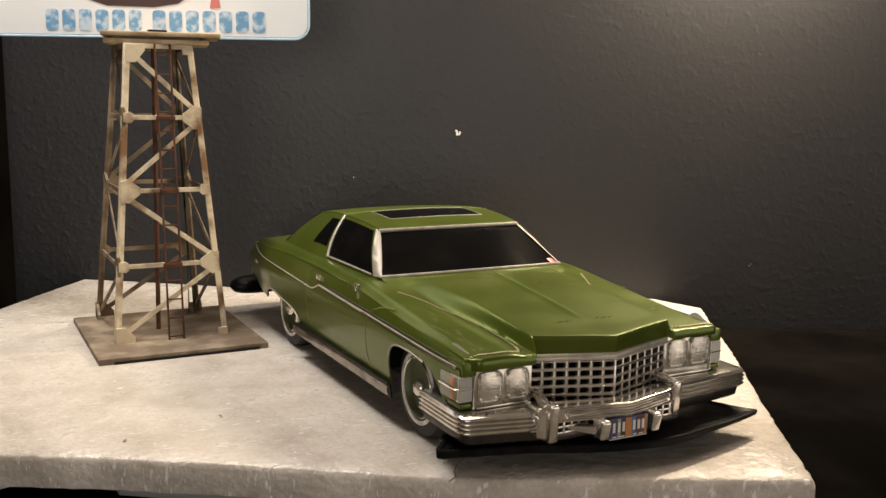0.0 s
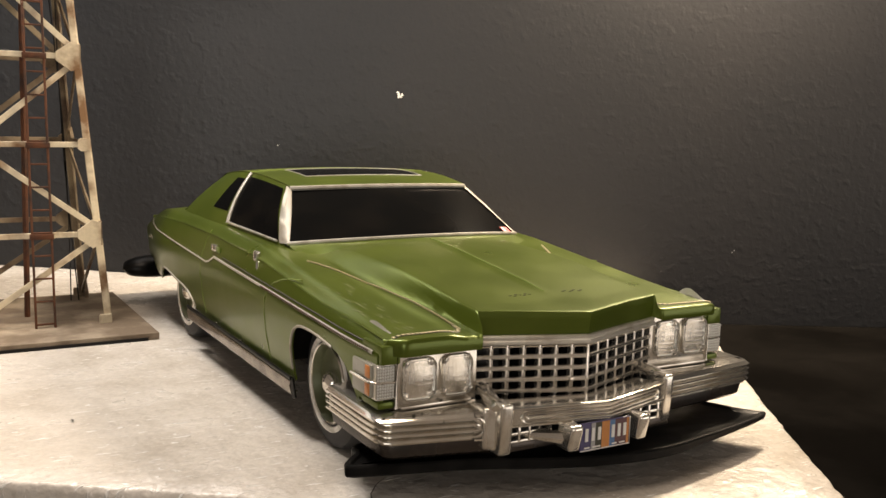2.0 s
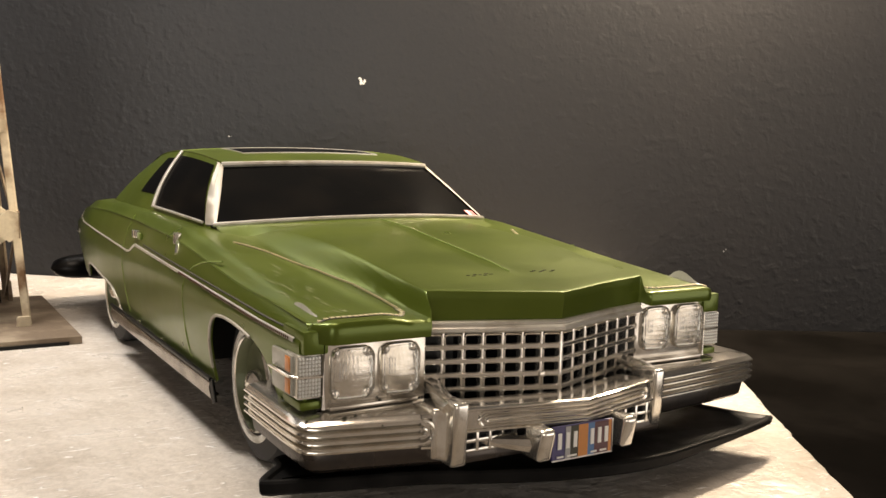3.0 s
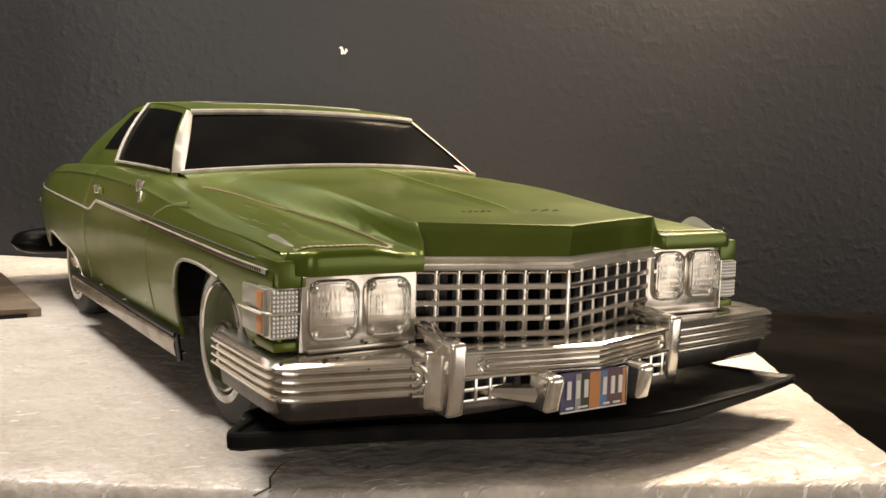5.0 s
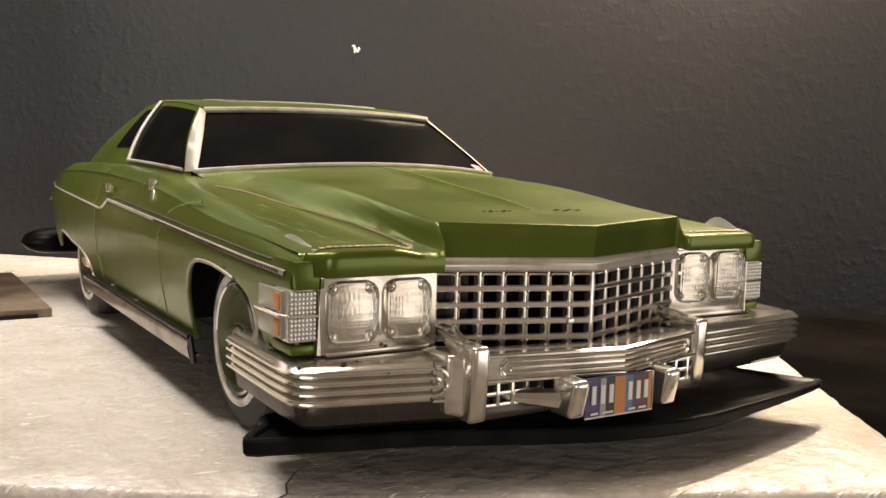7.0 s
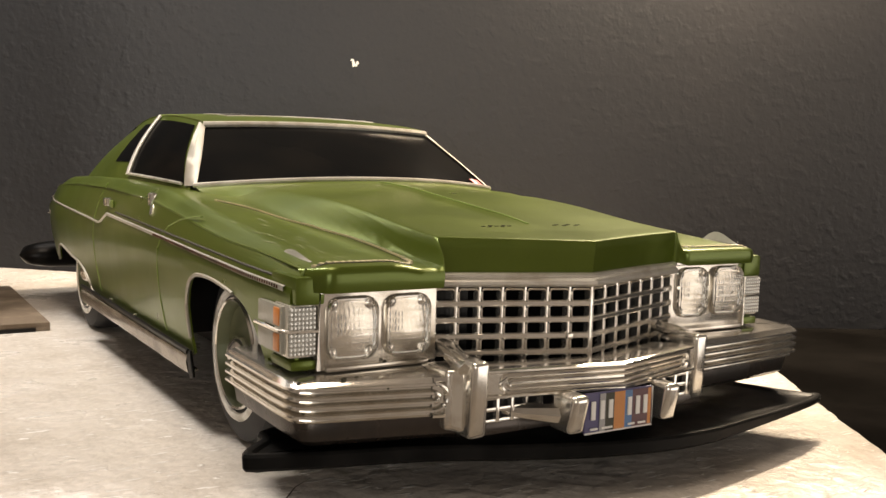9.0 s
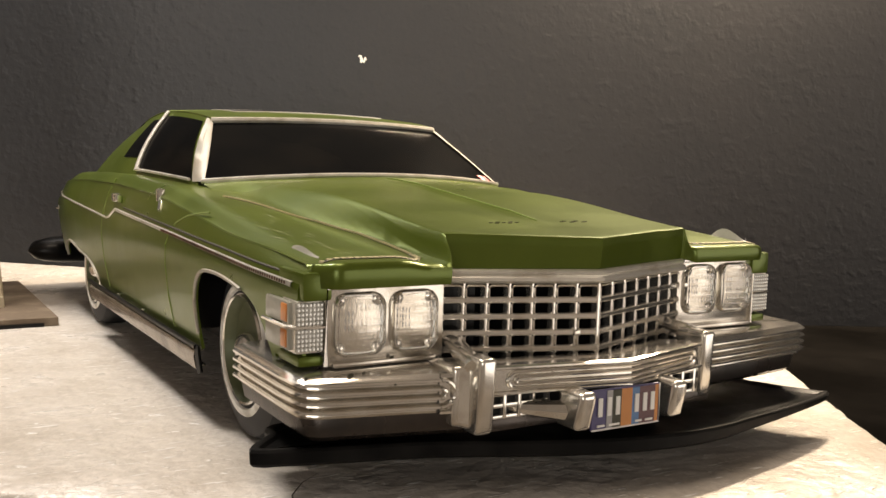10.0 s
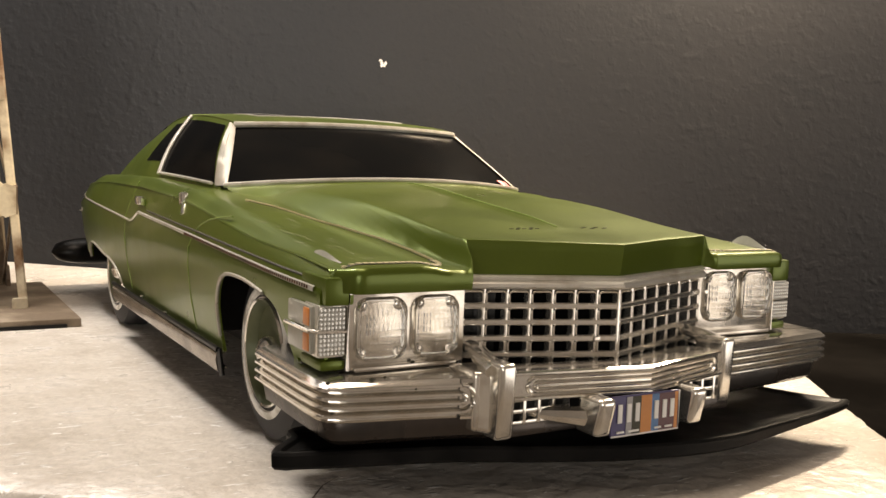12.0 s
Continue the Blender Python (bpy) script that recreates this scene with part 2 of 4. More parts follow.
def box(x0, x1, y0, y1, z0, z1, bevel=0.0, bm=None, m=None, segments=2):
    own = bmesh.new()
    bmesh.ops.create_cube(own, size=1)
    for v in own.verts:
        v.co = Vector(((x0 + x1) / 2 + v.co.x * (x1 - x0), (y0 + y1) / 2 + v.co.y * (y1 - y0), (z0 + z1) / 2 + v.co.z * (z1 - z0)))
    if bevel:
        bmesh.ops.bevel(own, geom=own.edges[:], offset=bevel, segments=segments, affect="EDGES", profile=0.6)
    if m:
        own.transform(m)
    if bm is None:
        return own
    tmp = bpy.data.meshes.new("tmp")
    own.to_mesh(tmp)
    own.free()
    bm.from_mesh(tmp)
    bpy.data.meshes.remove(tmp)
    return bm


def tube(points, radius, sides=8, bm=None, flat=1.0, side_dir=None):
    """A rod along points; flat squashes it along side_dir."""
    pts = [Vector(p) for p in points]
    rows = []
    for i, p in enumerate(pts):
        d = (pts[min(i + 1, len(pts) - 1)] - pts[max(i - 1, 0)]).normalized()
        ref = Vector(side_dir) if side_dir else (Vector((0, 0, 1)) if abs(d.z) < 0.9 else Vector((1, 0, 0)))
        a = (ref - d * ref.dot(d)).normalized()
        b = d.cross(a)
        r = radius(i / (len(pts) - 1)) if callable(radius) else radius
        rows.append([p + a * math.cos(2 * math.pi * k / sides) * r * flat + b * math.sin(2 * math.pi * k / sides) * r for k in range(sides)])
    bm = grid(rows, bm, closed=True)
    bm.verts.ensure_lookup_table()
    n = len(bm.verts)
    bm.faces.new([bm.verts[n - sides + k] for k in range(sides)])
    bm.faces.new([bm.verts[n - sides * len(rows) + k] for k in range(sides)][::-1])
    return bm


def bar(a, b, w, h, bm=None, up=(0, 0, 1)):
    """A square rod from a to b, w wide and h deep."""
    a, b = Vector(a), Vector(b)
    d = (b - a).normalized()
    u = Vector(up)
    s = d.cross(u)
    s = s.normalized() if s.length > 1e-6 else Vector((1, 0, 0))
    t = s.cross(d).normalized()
    m = Matrix((s, t, d)).transposed().to_4x4()
    m.translation = (a + b) / 2
    L = (b - a).length
    return box(-w / 2, w / 2, -h / 2, h / 2, -L / 2, L / 2, min(w, h) * 0.15, bm, m, 1)


def solid(bm, thick):
    """Gives a sheet thickness, inwards."""
    bmesh.ops.recalc_face_normals(bm, faces=bm.faces)
    bmesh.ops.solidify(bm, geom=bm.faces[:], thickness=thick)
    return bm


def plate(outline, z0, z1, bm=None):
    """A flat slab over an outline of (x, y)."""
    bm = bm or bmesh.new()
    lo = [bm.verts.new((x, y, z0)) for x, y in outline]
    hi = [bm.verts.new((x, y, z1)) for x, y in outline]
    bm.faces.new(hi)
    bm.faces.new(lo[::-1])
    n = len(lo)
    for i in range(n):
        bm.faces.new((lo[i], lo[(i + 1) % n], hi[(i + 1) % n], hi[i]))
    return bm


def sstep(a, b, x):
    t = min(1.0, max(0.0, (x - a) / (b - a)))
    return t * t * (3 - 2 * t)


def curve(keys, x):
    """Smooth value through (x, value) keys."""
    if x <= keys[0][0]:
        return keys[0][1]
    for (a, va), (b, vb) in zip(keys, keys[1:]):
        if x <= b:
            return va + (vb - va) * (x - a) / (b - a)
    return keys[-1][1]


# ---- the room ----
def room_box(a0, a1, d0, d1, z0, z1, bevel=0.0, bm=None):
    m = Matrix.Rotation(radians(WALL_ROT), 4, "Z")
    return box(a0, a1, d0, d1, z0, z1, bevel, bm, m)


WALL_D, LEFT, RIGHT, NEAR, FLOOR, CEIL = 0.502, -2.0, 2.2, -2.4, -0.95, 1.5
structure("wall_north", room_box(LEFT, RIGHT, WALL_D, WALL_D + 0.12, FLOOR, CEIL), WALLPAINT, "dark charcoal textured painted wall", "wall")
structure("wall_west", room_box(LEFT - 0.12, LEFT, NEAR, WALL_D + 0.12, FLOOR, CEIL), ROOM, "plain painted wall", "wall")
# black panel added where the wall's left end is dark
structure("partition", room_box(-0.645, -0.590, 0.425, WALL_D - 0.002, FLOOR, 0.9), TABLE, "black upright panel added at the wall's dark left end", "partition")
# unseen far walls, with openings added to hold the two fill lamps
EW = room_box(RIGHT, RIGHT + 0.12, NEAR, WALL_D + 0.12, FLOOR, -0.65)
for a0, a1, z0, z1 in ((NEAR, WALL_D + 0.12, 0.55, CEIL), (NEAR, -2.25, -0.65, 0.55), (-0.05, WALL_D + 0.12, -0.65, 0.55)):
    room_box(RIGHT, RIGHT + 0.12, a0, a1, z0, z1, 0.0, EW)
structure("wall_east", EW, ROOM, "plain painted wall with an added opening for a fill lamp", "wall")
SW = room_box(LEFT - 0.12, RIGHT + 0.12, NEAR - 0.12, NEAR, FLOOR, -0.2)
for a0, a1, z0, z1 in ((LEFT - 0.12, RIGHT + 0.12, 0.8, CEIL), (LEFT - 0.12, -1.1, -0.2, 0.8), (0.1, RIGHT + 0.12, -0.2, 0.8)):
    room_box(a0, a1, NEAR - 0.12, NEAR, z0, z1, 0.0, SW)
structure("wall_south", SW, ROOM, "plain painted wall with an added opening for a fill lamp", "wall")
structure("floor", room_box(LEFT - 0.12, RIGHT + 0.12, NEAR - 0.12, WALL_D + 0.12, FLOOR - 0.1, FLOOR), FLOORING, "pale brown floor", "floor")
structure("ceiling", room_box(LEFT - 0.12, RIGHT + 0.12, NEAR - 0.12, WALL_D + 0.12, CEIL, CEIL + 0.1), ROOM, "plain ceiling", "ceiling")

table = thing("table", "black painted table against the wall", "table", at_wall(0.2, 0.2, FLOOR))
part("tabletop", room_box(-0.685, 1.6, -0.04, WALL_D - 0.004, -0.062, -0.032, 0.003), TABLE, table)
for a in (-0.62, 1.52):
    for d in (0.02, 0.44):
        part("leg", room_box(a - 0.02, a + 0.02, d - 0.02, d + 0.02, FLOOR, -0.062), TABLE, table)


# ---- foam board ----
def slab_lift(x, y):
    return 0.013 * sstep(0.50, 0.72, y)


def ragged(points, step, amount, seed):
    rnd = random.Random(seed)
    out = []
    for i, p in enumerate(points):
        a, b = Vector(p), Vector(points[(i + 1) % len(points)])
        n = max(1, int((b - a).length / step))
        for k in range(n):
            q = a.lerp(b, k / n)
            out.append((q.x + rnd.uniform(-amount, amount), q.y + rnd.uniform(-amount, amount)))
    return out


SLAB = [(0.093, -0.070), (0.131, -0.013), (0.178, 0.055), (0.259, 0.168), (0.325, 0.268), (0.362, 0.322), (0.345, 0.382),
        (-0.222, 0.680), (-0.313, 0.590), (-0.46, 0.42), (-0.49, 0.285), (-0.335, 0.176), (-0.274, 0.141), (-0.215, 0.103), (-0.157, 0.063), (-0.100, 0.024), (-0.03, -0.010)]


def foam_board():
    board = thing("foam_board", "thick white polystyrene foam board with scuffed top", "foam board", (0, 0.2, -0.02))
    outline = ragged(SLAB, 0.006, 0.0007, 3)
    bm = bmesh.new()
    rings = []
    mid = Vector((0.0, 0.3))
    for inset, z in ((0.0, -0.02), (-0.0003, -0.012), (0.0, -0.004), (0.0008, -0.0012), (0.0025, 0.0)):
        ring = []
        for x, y in outline:
            v = Vector((x, y)) - mid
            v = mid + v * (1 - inset / v.length)
            ring.append(bm.verts.new((v.x, v.y, z + slab_lift(v.x, v.y))))
        rings.append(ring)
    n = len(outline)
    for a, b in zip(rings, rings[1:]):
        for i in range(n):
            bm.faces.new((a[i], a[(i + 1) % n], b[(i + 1) % n], b[i]))
    last = rings[-1]
    for k in range(1, 13):
        ring = []
        for v in rings[-1]:
            f = 1 - k / 13
            x, y = mid.x + (v.co.x - mid.x) * f, mid.y + (v.co.y - mid.y) * f
            ring.append(bm.verts.new((x, y, slab_lift(x, y) + 0.0)))
        for i in range(n):
            bm.faces.new((last[i], last[(i + 1) % n], ring[(i + 1) % n], ring[i]))
        last = ring
    bm.faces.new(last)
    bm.faces.new(rings[0][::-1])
    part("board", bm, FOAM, board, sharp=60)
    # crack across the front corner
    crack = [(-0.105, 0.0215), (-0.098, 0.026), (-0.095, 0.034), (-0.088, 0.043), (-0.080, 0.049)]
    part("crack", tube([(x, y, 0.0002) for x, y in crack], lambda t: 0.0004 * (1 - t) + 0.0001, 6, flat=0.4), GREYWOOD, board, "dark crack in the foam")
    return board


foam_board()
under = part("backing_sheet", plate([(0.06, -0.03), (0.30, 0.28), (-0.16, 0.62), (-0.30, 0.50), (-0.268, 0.160), (-0.14, 0.068), (-0.06, 0.022)], -0.032, -0.0202), GREYCARD, None, smooth=False)
tagged(under, "pale grey sheet of board lying under the foam", "sheet")
card = part("paper_card", plate([(-0.41, 0.240), (-0.345, 0.197), (-0.322, 0.206), (-0.38, 0.250)], -0.0318, -0.0262), WHITE, None, smooth=False)
tagged(card, "white paper card lying under the foam edge", "card")


# ---- the model car ----
CAR_LABEL = "olive green metallic scale model of a long two-door luxury car"
car = thing("model_car", CAR_LABEL, "model car", (0, 0.25, 0))

LIP_X = 0.0495


def hood_z(y):
    return curve([(0.0, 0.0802), (0.03, 0.0818), (0.08, 0.0868), (0.125, 0.0915), (0.165, 0.0938), (0.21, 0.0945), (0.5, 0.0945)], y)


def fender_z(y):
    return curve([(0.0, 0.0738), (0.03, 0.0752), (0.08, 0.0795), (0.13, 0.0842), (0.18, 0.0888), (0.26, 0.0910), (0.34, 0.0900), (0.40, 0.0870), (0.44, 0.0835), (0.465, 0.0795), (0.48, 0.0740)], y)


def top_z(x, y):
    ax = abs(x) - (0.0035 * sstep(0.030, 0.0495, x) * sstep(0.085, 0.056, x) * sstep(0.14, 0.02, y))
    wide = sstep(0.03, 0.17, y)
    far = sstep(0.0, 0.03, x)
    s = sstep(LIP_X + 0.0005 + 0.002 * wide, 0.056 - (0.0018 + 0.0024 * far) * (1 - wide) + 0.018 * wide, ax)
    ridge = 0.0010 * max(0, 1 - ax / 0.004) * sstep(0.035, 0.06, y) * (1 - sstep(0.15, 0.17, y))
    crown = 0.0030 * (ax / 0.05) ** 2 * wide
    valley = 0.0016 * math.exp(-((ax - 0.060 - 0.006 * wide) / 0.006) ** 2) * (1 - sstep(0.12, 0.2, y)) * (1 - far * (1 - wide))
    valley += 0.0016 * (1 - far) * sstep(LIP_X, LIP_X + 0.003, ax) * (1 - sstep(LIP_X + 0.003, LIP_X + 0.0095, ax)) * (1 - sstep(0.015, 0.075, y))
    deck = 0.004 * (1 - (ax / 0.1) ** 2) * sstep(0.34, 0.40, y)
    z = (hood_z(y + 0.35 * ax * sstep(0.04, 0.09, y)) - crown) * (1 - s) + fender_z(y) * s + ridge - valley
    if y > 0.30:
        k = sstep(0.30, 0.38, y)
        z = z * (1 - k) + (fender_z(y) + deck) * k
    return z - (0.0016 + 0.0029 * sstep(0.03, 0.10, y)) * sstep(0.086, 0.0965, ax) ** 2


def front_y(x):
    ax = abs(x) - 0.0035 * sstep(0.030, 0.0495, x) * sstep(0.085, 0.056, x)
    lip = 0.005 + 0.017 * ax / LIP_X
    brow = 0.0125 + 0.0062 * sstep(0.0, 0.04, x) + 0.0085 * sstep(0.0885, 0.0975, ax) ** 2
    return lip if ax <= LIP_X else lip + (brow - lip) * sstep(LIP_X, LIP_X + 0.0035, ax)


def side_half(y):
    return 0.0 - 0.0012 * sstep(0.06, 0.02, y) - 0.011 * sstep(0.36, 0.48, y) ** 2 - 0.001 * sstep(0.2, 0.3, y)


def side_x(y, z, ztop):
    base = curve([(0.026, 0.0955), (0.035, 0.0975), (0.048, 0.1000), (0.062, 0.1016), (0.068, 0.1014)], z)
    if z > 0.066:
        u = (z - 0.066) / max(0.004, ztop - 0.066)
        base = 0.1015 - 0.005 * u ** 1.6
    return base + side_half(y)


FWY, RWY, WHEEL_Z = 0.096, 0.353, 0.0335


def low_z(y):
    if y < 0.0410:
        return 0.0435
    if y < 0.1225:
        u = (y - 0.0816) / 0.0408
        return max(0.029, 0.029 + 0.0335 * (1 - abs(u) ** 5) ** 0.5 - 0.004 * sstep(0.2, -1.0, u)) if abs(u) < 1 else 0.029
    if 0.309 < y < 0.395:
        u = (y - 0.352) / 0.043
        return 0.029 + 0.0145 * (1 - abs(u) ** 2.6) ** 0.5 + 0.008 * sstep(0.34, 0.395, y)
    if y >= 0.395:
        return 0.037 + 0.006 * sstep(0.395, 0.475, y)
    return 0.029


xs = [-0.0970 + 0.194 * i / 120 for i in range(121)]
xs = sorted(set(round(x, 6) for x in xs + [s * v for s in (-1, 1) for v in (LIP_X, LIP_X + 0.0012, LIP_X + 0.0024, LIP_X + 0.0036, 0.0955)] + [-0.002, 0.002] + [LIP_X + 0.0035 + 0.0008 * k for k in range(6)]))
vs_ = [(i / 70) ** 1.35 for i in range(71)]


def skirt(x):
    """The front edge rolling down from the top sheet."""
    ax = abs(x) - 0.0035 * sstep(0.030, 0.0495, x) * sstep(0.085, 0.056, x)
    y0, z0 = front_y(x), top_z(x, front_y(x))
    b = sstep(LIP_X, LIP_X + 0.004, ax)
    low = 0.0700 * (1 - b) + (0.0666 + 0.0022 * sstep(0.0, 0.04, x)) * b
    out = []
    for k in range(7):
        u = 1 - k / 6
        z = low + (z0 - low) * (1 - u)
        dy = (0.0012 * u) * (1 - b) + b * (-0.0005 * math.sin(math.pi * u))
        out.append((x, y0 + dy, z))
    return out


cols = []
for x in xs:
    y0 = front_y(x)
    top = [(x, y0 + (0.478 - y0) * v, top_z(x, y0 + (0.478 - y0) * v)) for v in vs_]
    top[0] = (x, y0 + 0.0006, top[0][2] - 0.0002)
    cols.append(skirt(x)[:-1] + [(px * (1 + side_half(py) / 0.097 * sstep(0.2, 0.36, py)), py, pz) for px, py, pz in top])
part("body_top", grid(cols), GREEN, car, "olive green bonnet, wings and boot lid", sharp=35)

YS = [0.0195 + 0.001 * i for i in range(27)] + [0.0466 + 0.0004 * i for i in range(6)]
YS += [0.0490 + 0.0012 * i for i in range(58)] + [0.1188 + 0.0003 * i for i in range(14)] + [0.125 + 0.006 * i for i in range(31)]
YS += [0.3091 + 0.0004 * i for i in range(6)] + [0.312 + 0.003 * i for i in range(28)] + [0.3962 + 0.006 * i for i in range(14)]
YS = sorted(y for y in YS if y < 0.478)
for sgn in (-1, 1):
    rows = []
    for y in (YS if sgn < 0 else [v for v in YS if v > 0.0250]):
        zt = top_z(0.0965, y) + 0.0003
        zl = low_z(y)
        rows.append([(sgn * side_x(y, zl + (zt - zl) * k / 16, zt), y, zl + (zt - zl) * k / 16) for k in range(17)])
    side = part("body_side", solid(grid(rows), 0.0012), GREEN, car, "olive green door and wing panel", sharp=35)
    # bright lips round the wheel openings
    for a, b in ((0.0640, 0.1222), (0.3092, 0.40)):
        lip = [(sgn * (side_x(y, low_z(y), 0.085) + 0.0002), y, low_z(y)) for y in YS if a <= y <= b]
        part("arch_lip", tube(lip, 0.0007, 6), PILLAR, side, "silver wheel arch lip")

    def on_side(y, z, out=0.0003):
        return (sgn * (side_x(y, z, top_z(0.0965, y)) + out), y, z)

    # side moulding with its step behind the door
    front = [(0.024, 0.0672), (0.06, 0.0682), (0.10, 0.0694), (0.15, 0.0712), (0.20, 0.0728), (0.252, 0.0742)]
    def mould_z(y):
        return curve(front, y)
    line = [(0.024 + 0.228 * i / 40) for i in range(41)]
    rows = [[on_side(y, mould_z(y) - 0.0009 * (1 - 0.5 * (y - 0.024) / 0.228), 0.0002), on_side(y, mould_z(y) - 0.0006, 0.0006), on_side(y, mould_z(y) + 0.0006 * (1 - 0.4 * (y - 0.024) / 0.228), 0.0008),
             on_side(y, mould_z(y) + 0.0008, 0.0002)] for y in line]
    mould = part("side_moulding", grid(rows), SILVER, side, "silver moulding with dark ticks", sharp=25)
    tick = bmesh.new()
    for i in range(75):
        y = 0.028 + i * 0.0018
        p = Vector(on_side(y, mould_z(y), 0.0009))
        box(p.x - 0.00015, p.x + 0.00015, p.y - 0.00022, p.y + 0.00022, p.z - 0.0005, p.z + 0.0005, 0, tick)
    tagged(part("tick_marks", tick, RUST, mould, smooth=False), kind="stuff")
    dark = [on_side(y, mould_z(y) + 0.0024, 0.0002) for y in line if y < 0.24]
    part("pinstripe", tube(dark, 0.00045, 5), DARKLINE, side, "dark green pinstripe")
    rear = [on_side(0.252, 0.0742), on_side(0.262, 0.0700), on_side(0.268, 0.0690)] + [on_side(y, 0.0690 + 0.0045 * (y - 0.268) / 0.15) for y in (0.29, 0.32, 0.36, 0.40, 0.43, 0.46)]
    part("side_moulding", tube(rear, 0.0006, 6), SILVER, side)
    # door cuts
    cut_front = [(0.119, 0.0815), (0.128, 0.0805), (0.138, 0.0790), (0.147, 0.0760), (0.152, 0.0715), (0.1545, 0.066), (0.156, 0.058), (0.157, 0.045), (0.157, 0.032)]
    cut_rear = [(0.272, 0.0885), (0.276, 0.080), (0.279, 0.070), (0.281, 0.06), (0.282, 0.045), (0.282, 0.032)]
    for c in (cut_front, cut_rear):
        part("door_seam", tube([on_side(y, z, 0.0000) for y, z in c], 0.00045, 5), SEAM, side, "pale door edge line")
    # sill trim
    rows = [[(sgn * (0.0945), y, 0.0225), (sgn * 0.0985, y, 0.0215), (sgn * 0.0995, y, 0.0262), (sgn * 0.0990, y, 0.0285), (sgn * 0.0955, y, 0.0290)] for y in (0.1225, 0.16, 0.20, 0.24, 0.28, 0.318)]
    part("sill_trim", solid(grid(rows), 0.0006), SILL_SHADED, side, "chrome sill strip", sharp=25)
    part("sill_line", tube([(sgn * 0.0988, y, 0.0302) for y in (0.1215, 0.2, 0.318)], 0.0011, 6), BLACK, side, "black sill line")
    part("sill_end", bar((sgn * 0.0985, 0.1215, 0.0305), (sgn * 0.0980, 0.1185, 0.0205), 0.0012, 0.0030), BLACK, side)
    for y in (0.205, 0.255):
        p = Vector(on_side(y, 0.0312, 0.0012))
        part("sill_screw", box(p.x - 0.0008, p.x + 0.0008, p.y - 0.0008, p.y + 0.0008, p.z - 0.0008, p.z + 0.0008, 0.0003), CHROME, side)
    # door handle and mirror stub
    h = Vector(on_side(0.252, 0.0800, 0.001))
    handle = part("door_handle", box(h.x - 0.0016, h.x + 0.0016, h.y - 0.0042, h.y + 0.0042, h.z - 0.0021, h.z + 0.0021, 0.0010), CHROME, side, "chrome door handle")
    part("recess", box(h.x - 0.0004, h.x + 0.0004, h.y - 0.0105, h.y - 0.0037, h.z - 0.0022, h.z + 0.0012, 0.0003), SEAM, handle)
    # small raised emblem behind the rear wheel, as plain bars
    emblem = part("emblem", box(*sorted((on_side(0.43, 0.0640, -0.0002)[0], on_side(0.43, 0.0640, 0.0005)[0])), 0.4225, 0.4385, 0.0628, 0.0632), PILLAR, side, "small pale script emblem", smooth=False)
    for k in range(6):
        p = on_side(0.4240 + 0.0026 * k, 0.0642, 0.0003)
        part("emblem_bar", box(p[0] - 0.0004, p[0] + 0.0004, p[1] - 0.0006, p[1] + 0.0006, 0.0632, 0.0652 - 0.0006 * (k % 2), 0.0001), PILLAR, emblem, smooth=False)
    if sgn < 0:
        mirror = part("mirror_stub", tube([(-0.0930, 0.180, 0.0828), (-0.0972, 0.178, 0.0820), (-0.0985, 0.1750, 0.0785)], 0.0011, 7), CHROME, side, "broken chrome mirror stub")
        part("stub_plate", box(-0.0975, -0.0945, 0.181, 0.1855, 0.0800, 0.0875, 0.0006), CHROME, mirror)

# tail panel and underside
rows = [[(x, 0.4745 + 0.004 * (1 - (x / 0.09) ** 2), z) for z in (0.042, 0.055, 0.07, top_z(x, 0.478) - 0.0003)] for x in [-0.0845 + 0.169 * i / 14 for i in range(15)]]
part("tail_panel", solid(grid(rows), 0.0012), GREEN, car)
# black boxes added inside the shell keep wheel openings and underside dark
part("inner_tub", box(-0.058, 0.058, 0.035, 0.455, 0.012, 0.062, 0.004), BLACK, car, "black chassis and dark filler inside the body")
part("inner_filler", box(-0.093, 0.093, 0.150, 0.290, 0.031, 0.066, 0.003), BLACK, car)
part("rear_filler", box(-0.086, 0.086, 0.400, 0.470, 0.045, 0.066, 0.003), BLACK, car)
part("nose_box", box(-0.093, 0.093, 0.026, 0.0405, 0.032, 0.066, 0.002), BLACK, car)


# greenhouse
def cab_low(u):
    return Vector((-(0.0790 + 0.0060 * math.sin(math.pi * min(1, u * 0.9))), 0.185 + 0.200 * u, 0.0900 + 0.0025 * math.sin(math.pi * u)))


def cab_high(u):
    return Vector((-(0.0615 + 0.0030 * math.sin(math.pi * u)), 0.223 + 0.126 * u, 0.1195 + 0.0075 * math.sin(math.pi * min(1, 0.15 + u * 0.75)) - 0.0034))


def cab(u, v, out=0.0, sgn=-1):
    p = cab_low(u).lerp(cab_high(u), v)
    bulge = 0.002 * math.sin(math.pi * v) + out
    return (-sgn * (p.x - bulge * 0.9), p.y, p.z + out * 0.4)


cabin = part("cabin", grid([[cab(i / 30, -0.2 + 1.2 * k / 9) for k in range(10)] for i in range(31)]), GREEN, car, "green roof pillars")
part("pillar_panel", grid([[cab(i / 30, -0.2 + 1.2 * k / 9, 0, 1) for k in range(10)] for i in range(31)]), GREEN, car)


def roof_point(u, t):
    p = cab_high(u)
    k = 1 - t * t
    return (-p.x * t, p.y - 0.009 * k * (1 - u) ** 2 + 0.006 * k * u ** 2, p.z + 0.0024 * k * (0.5 + 0.5 * math.sin(math.pi * min(1, 0.1 + u * 0.9))) + 0.0008)


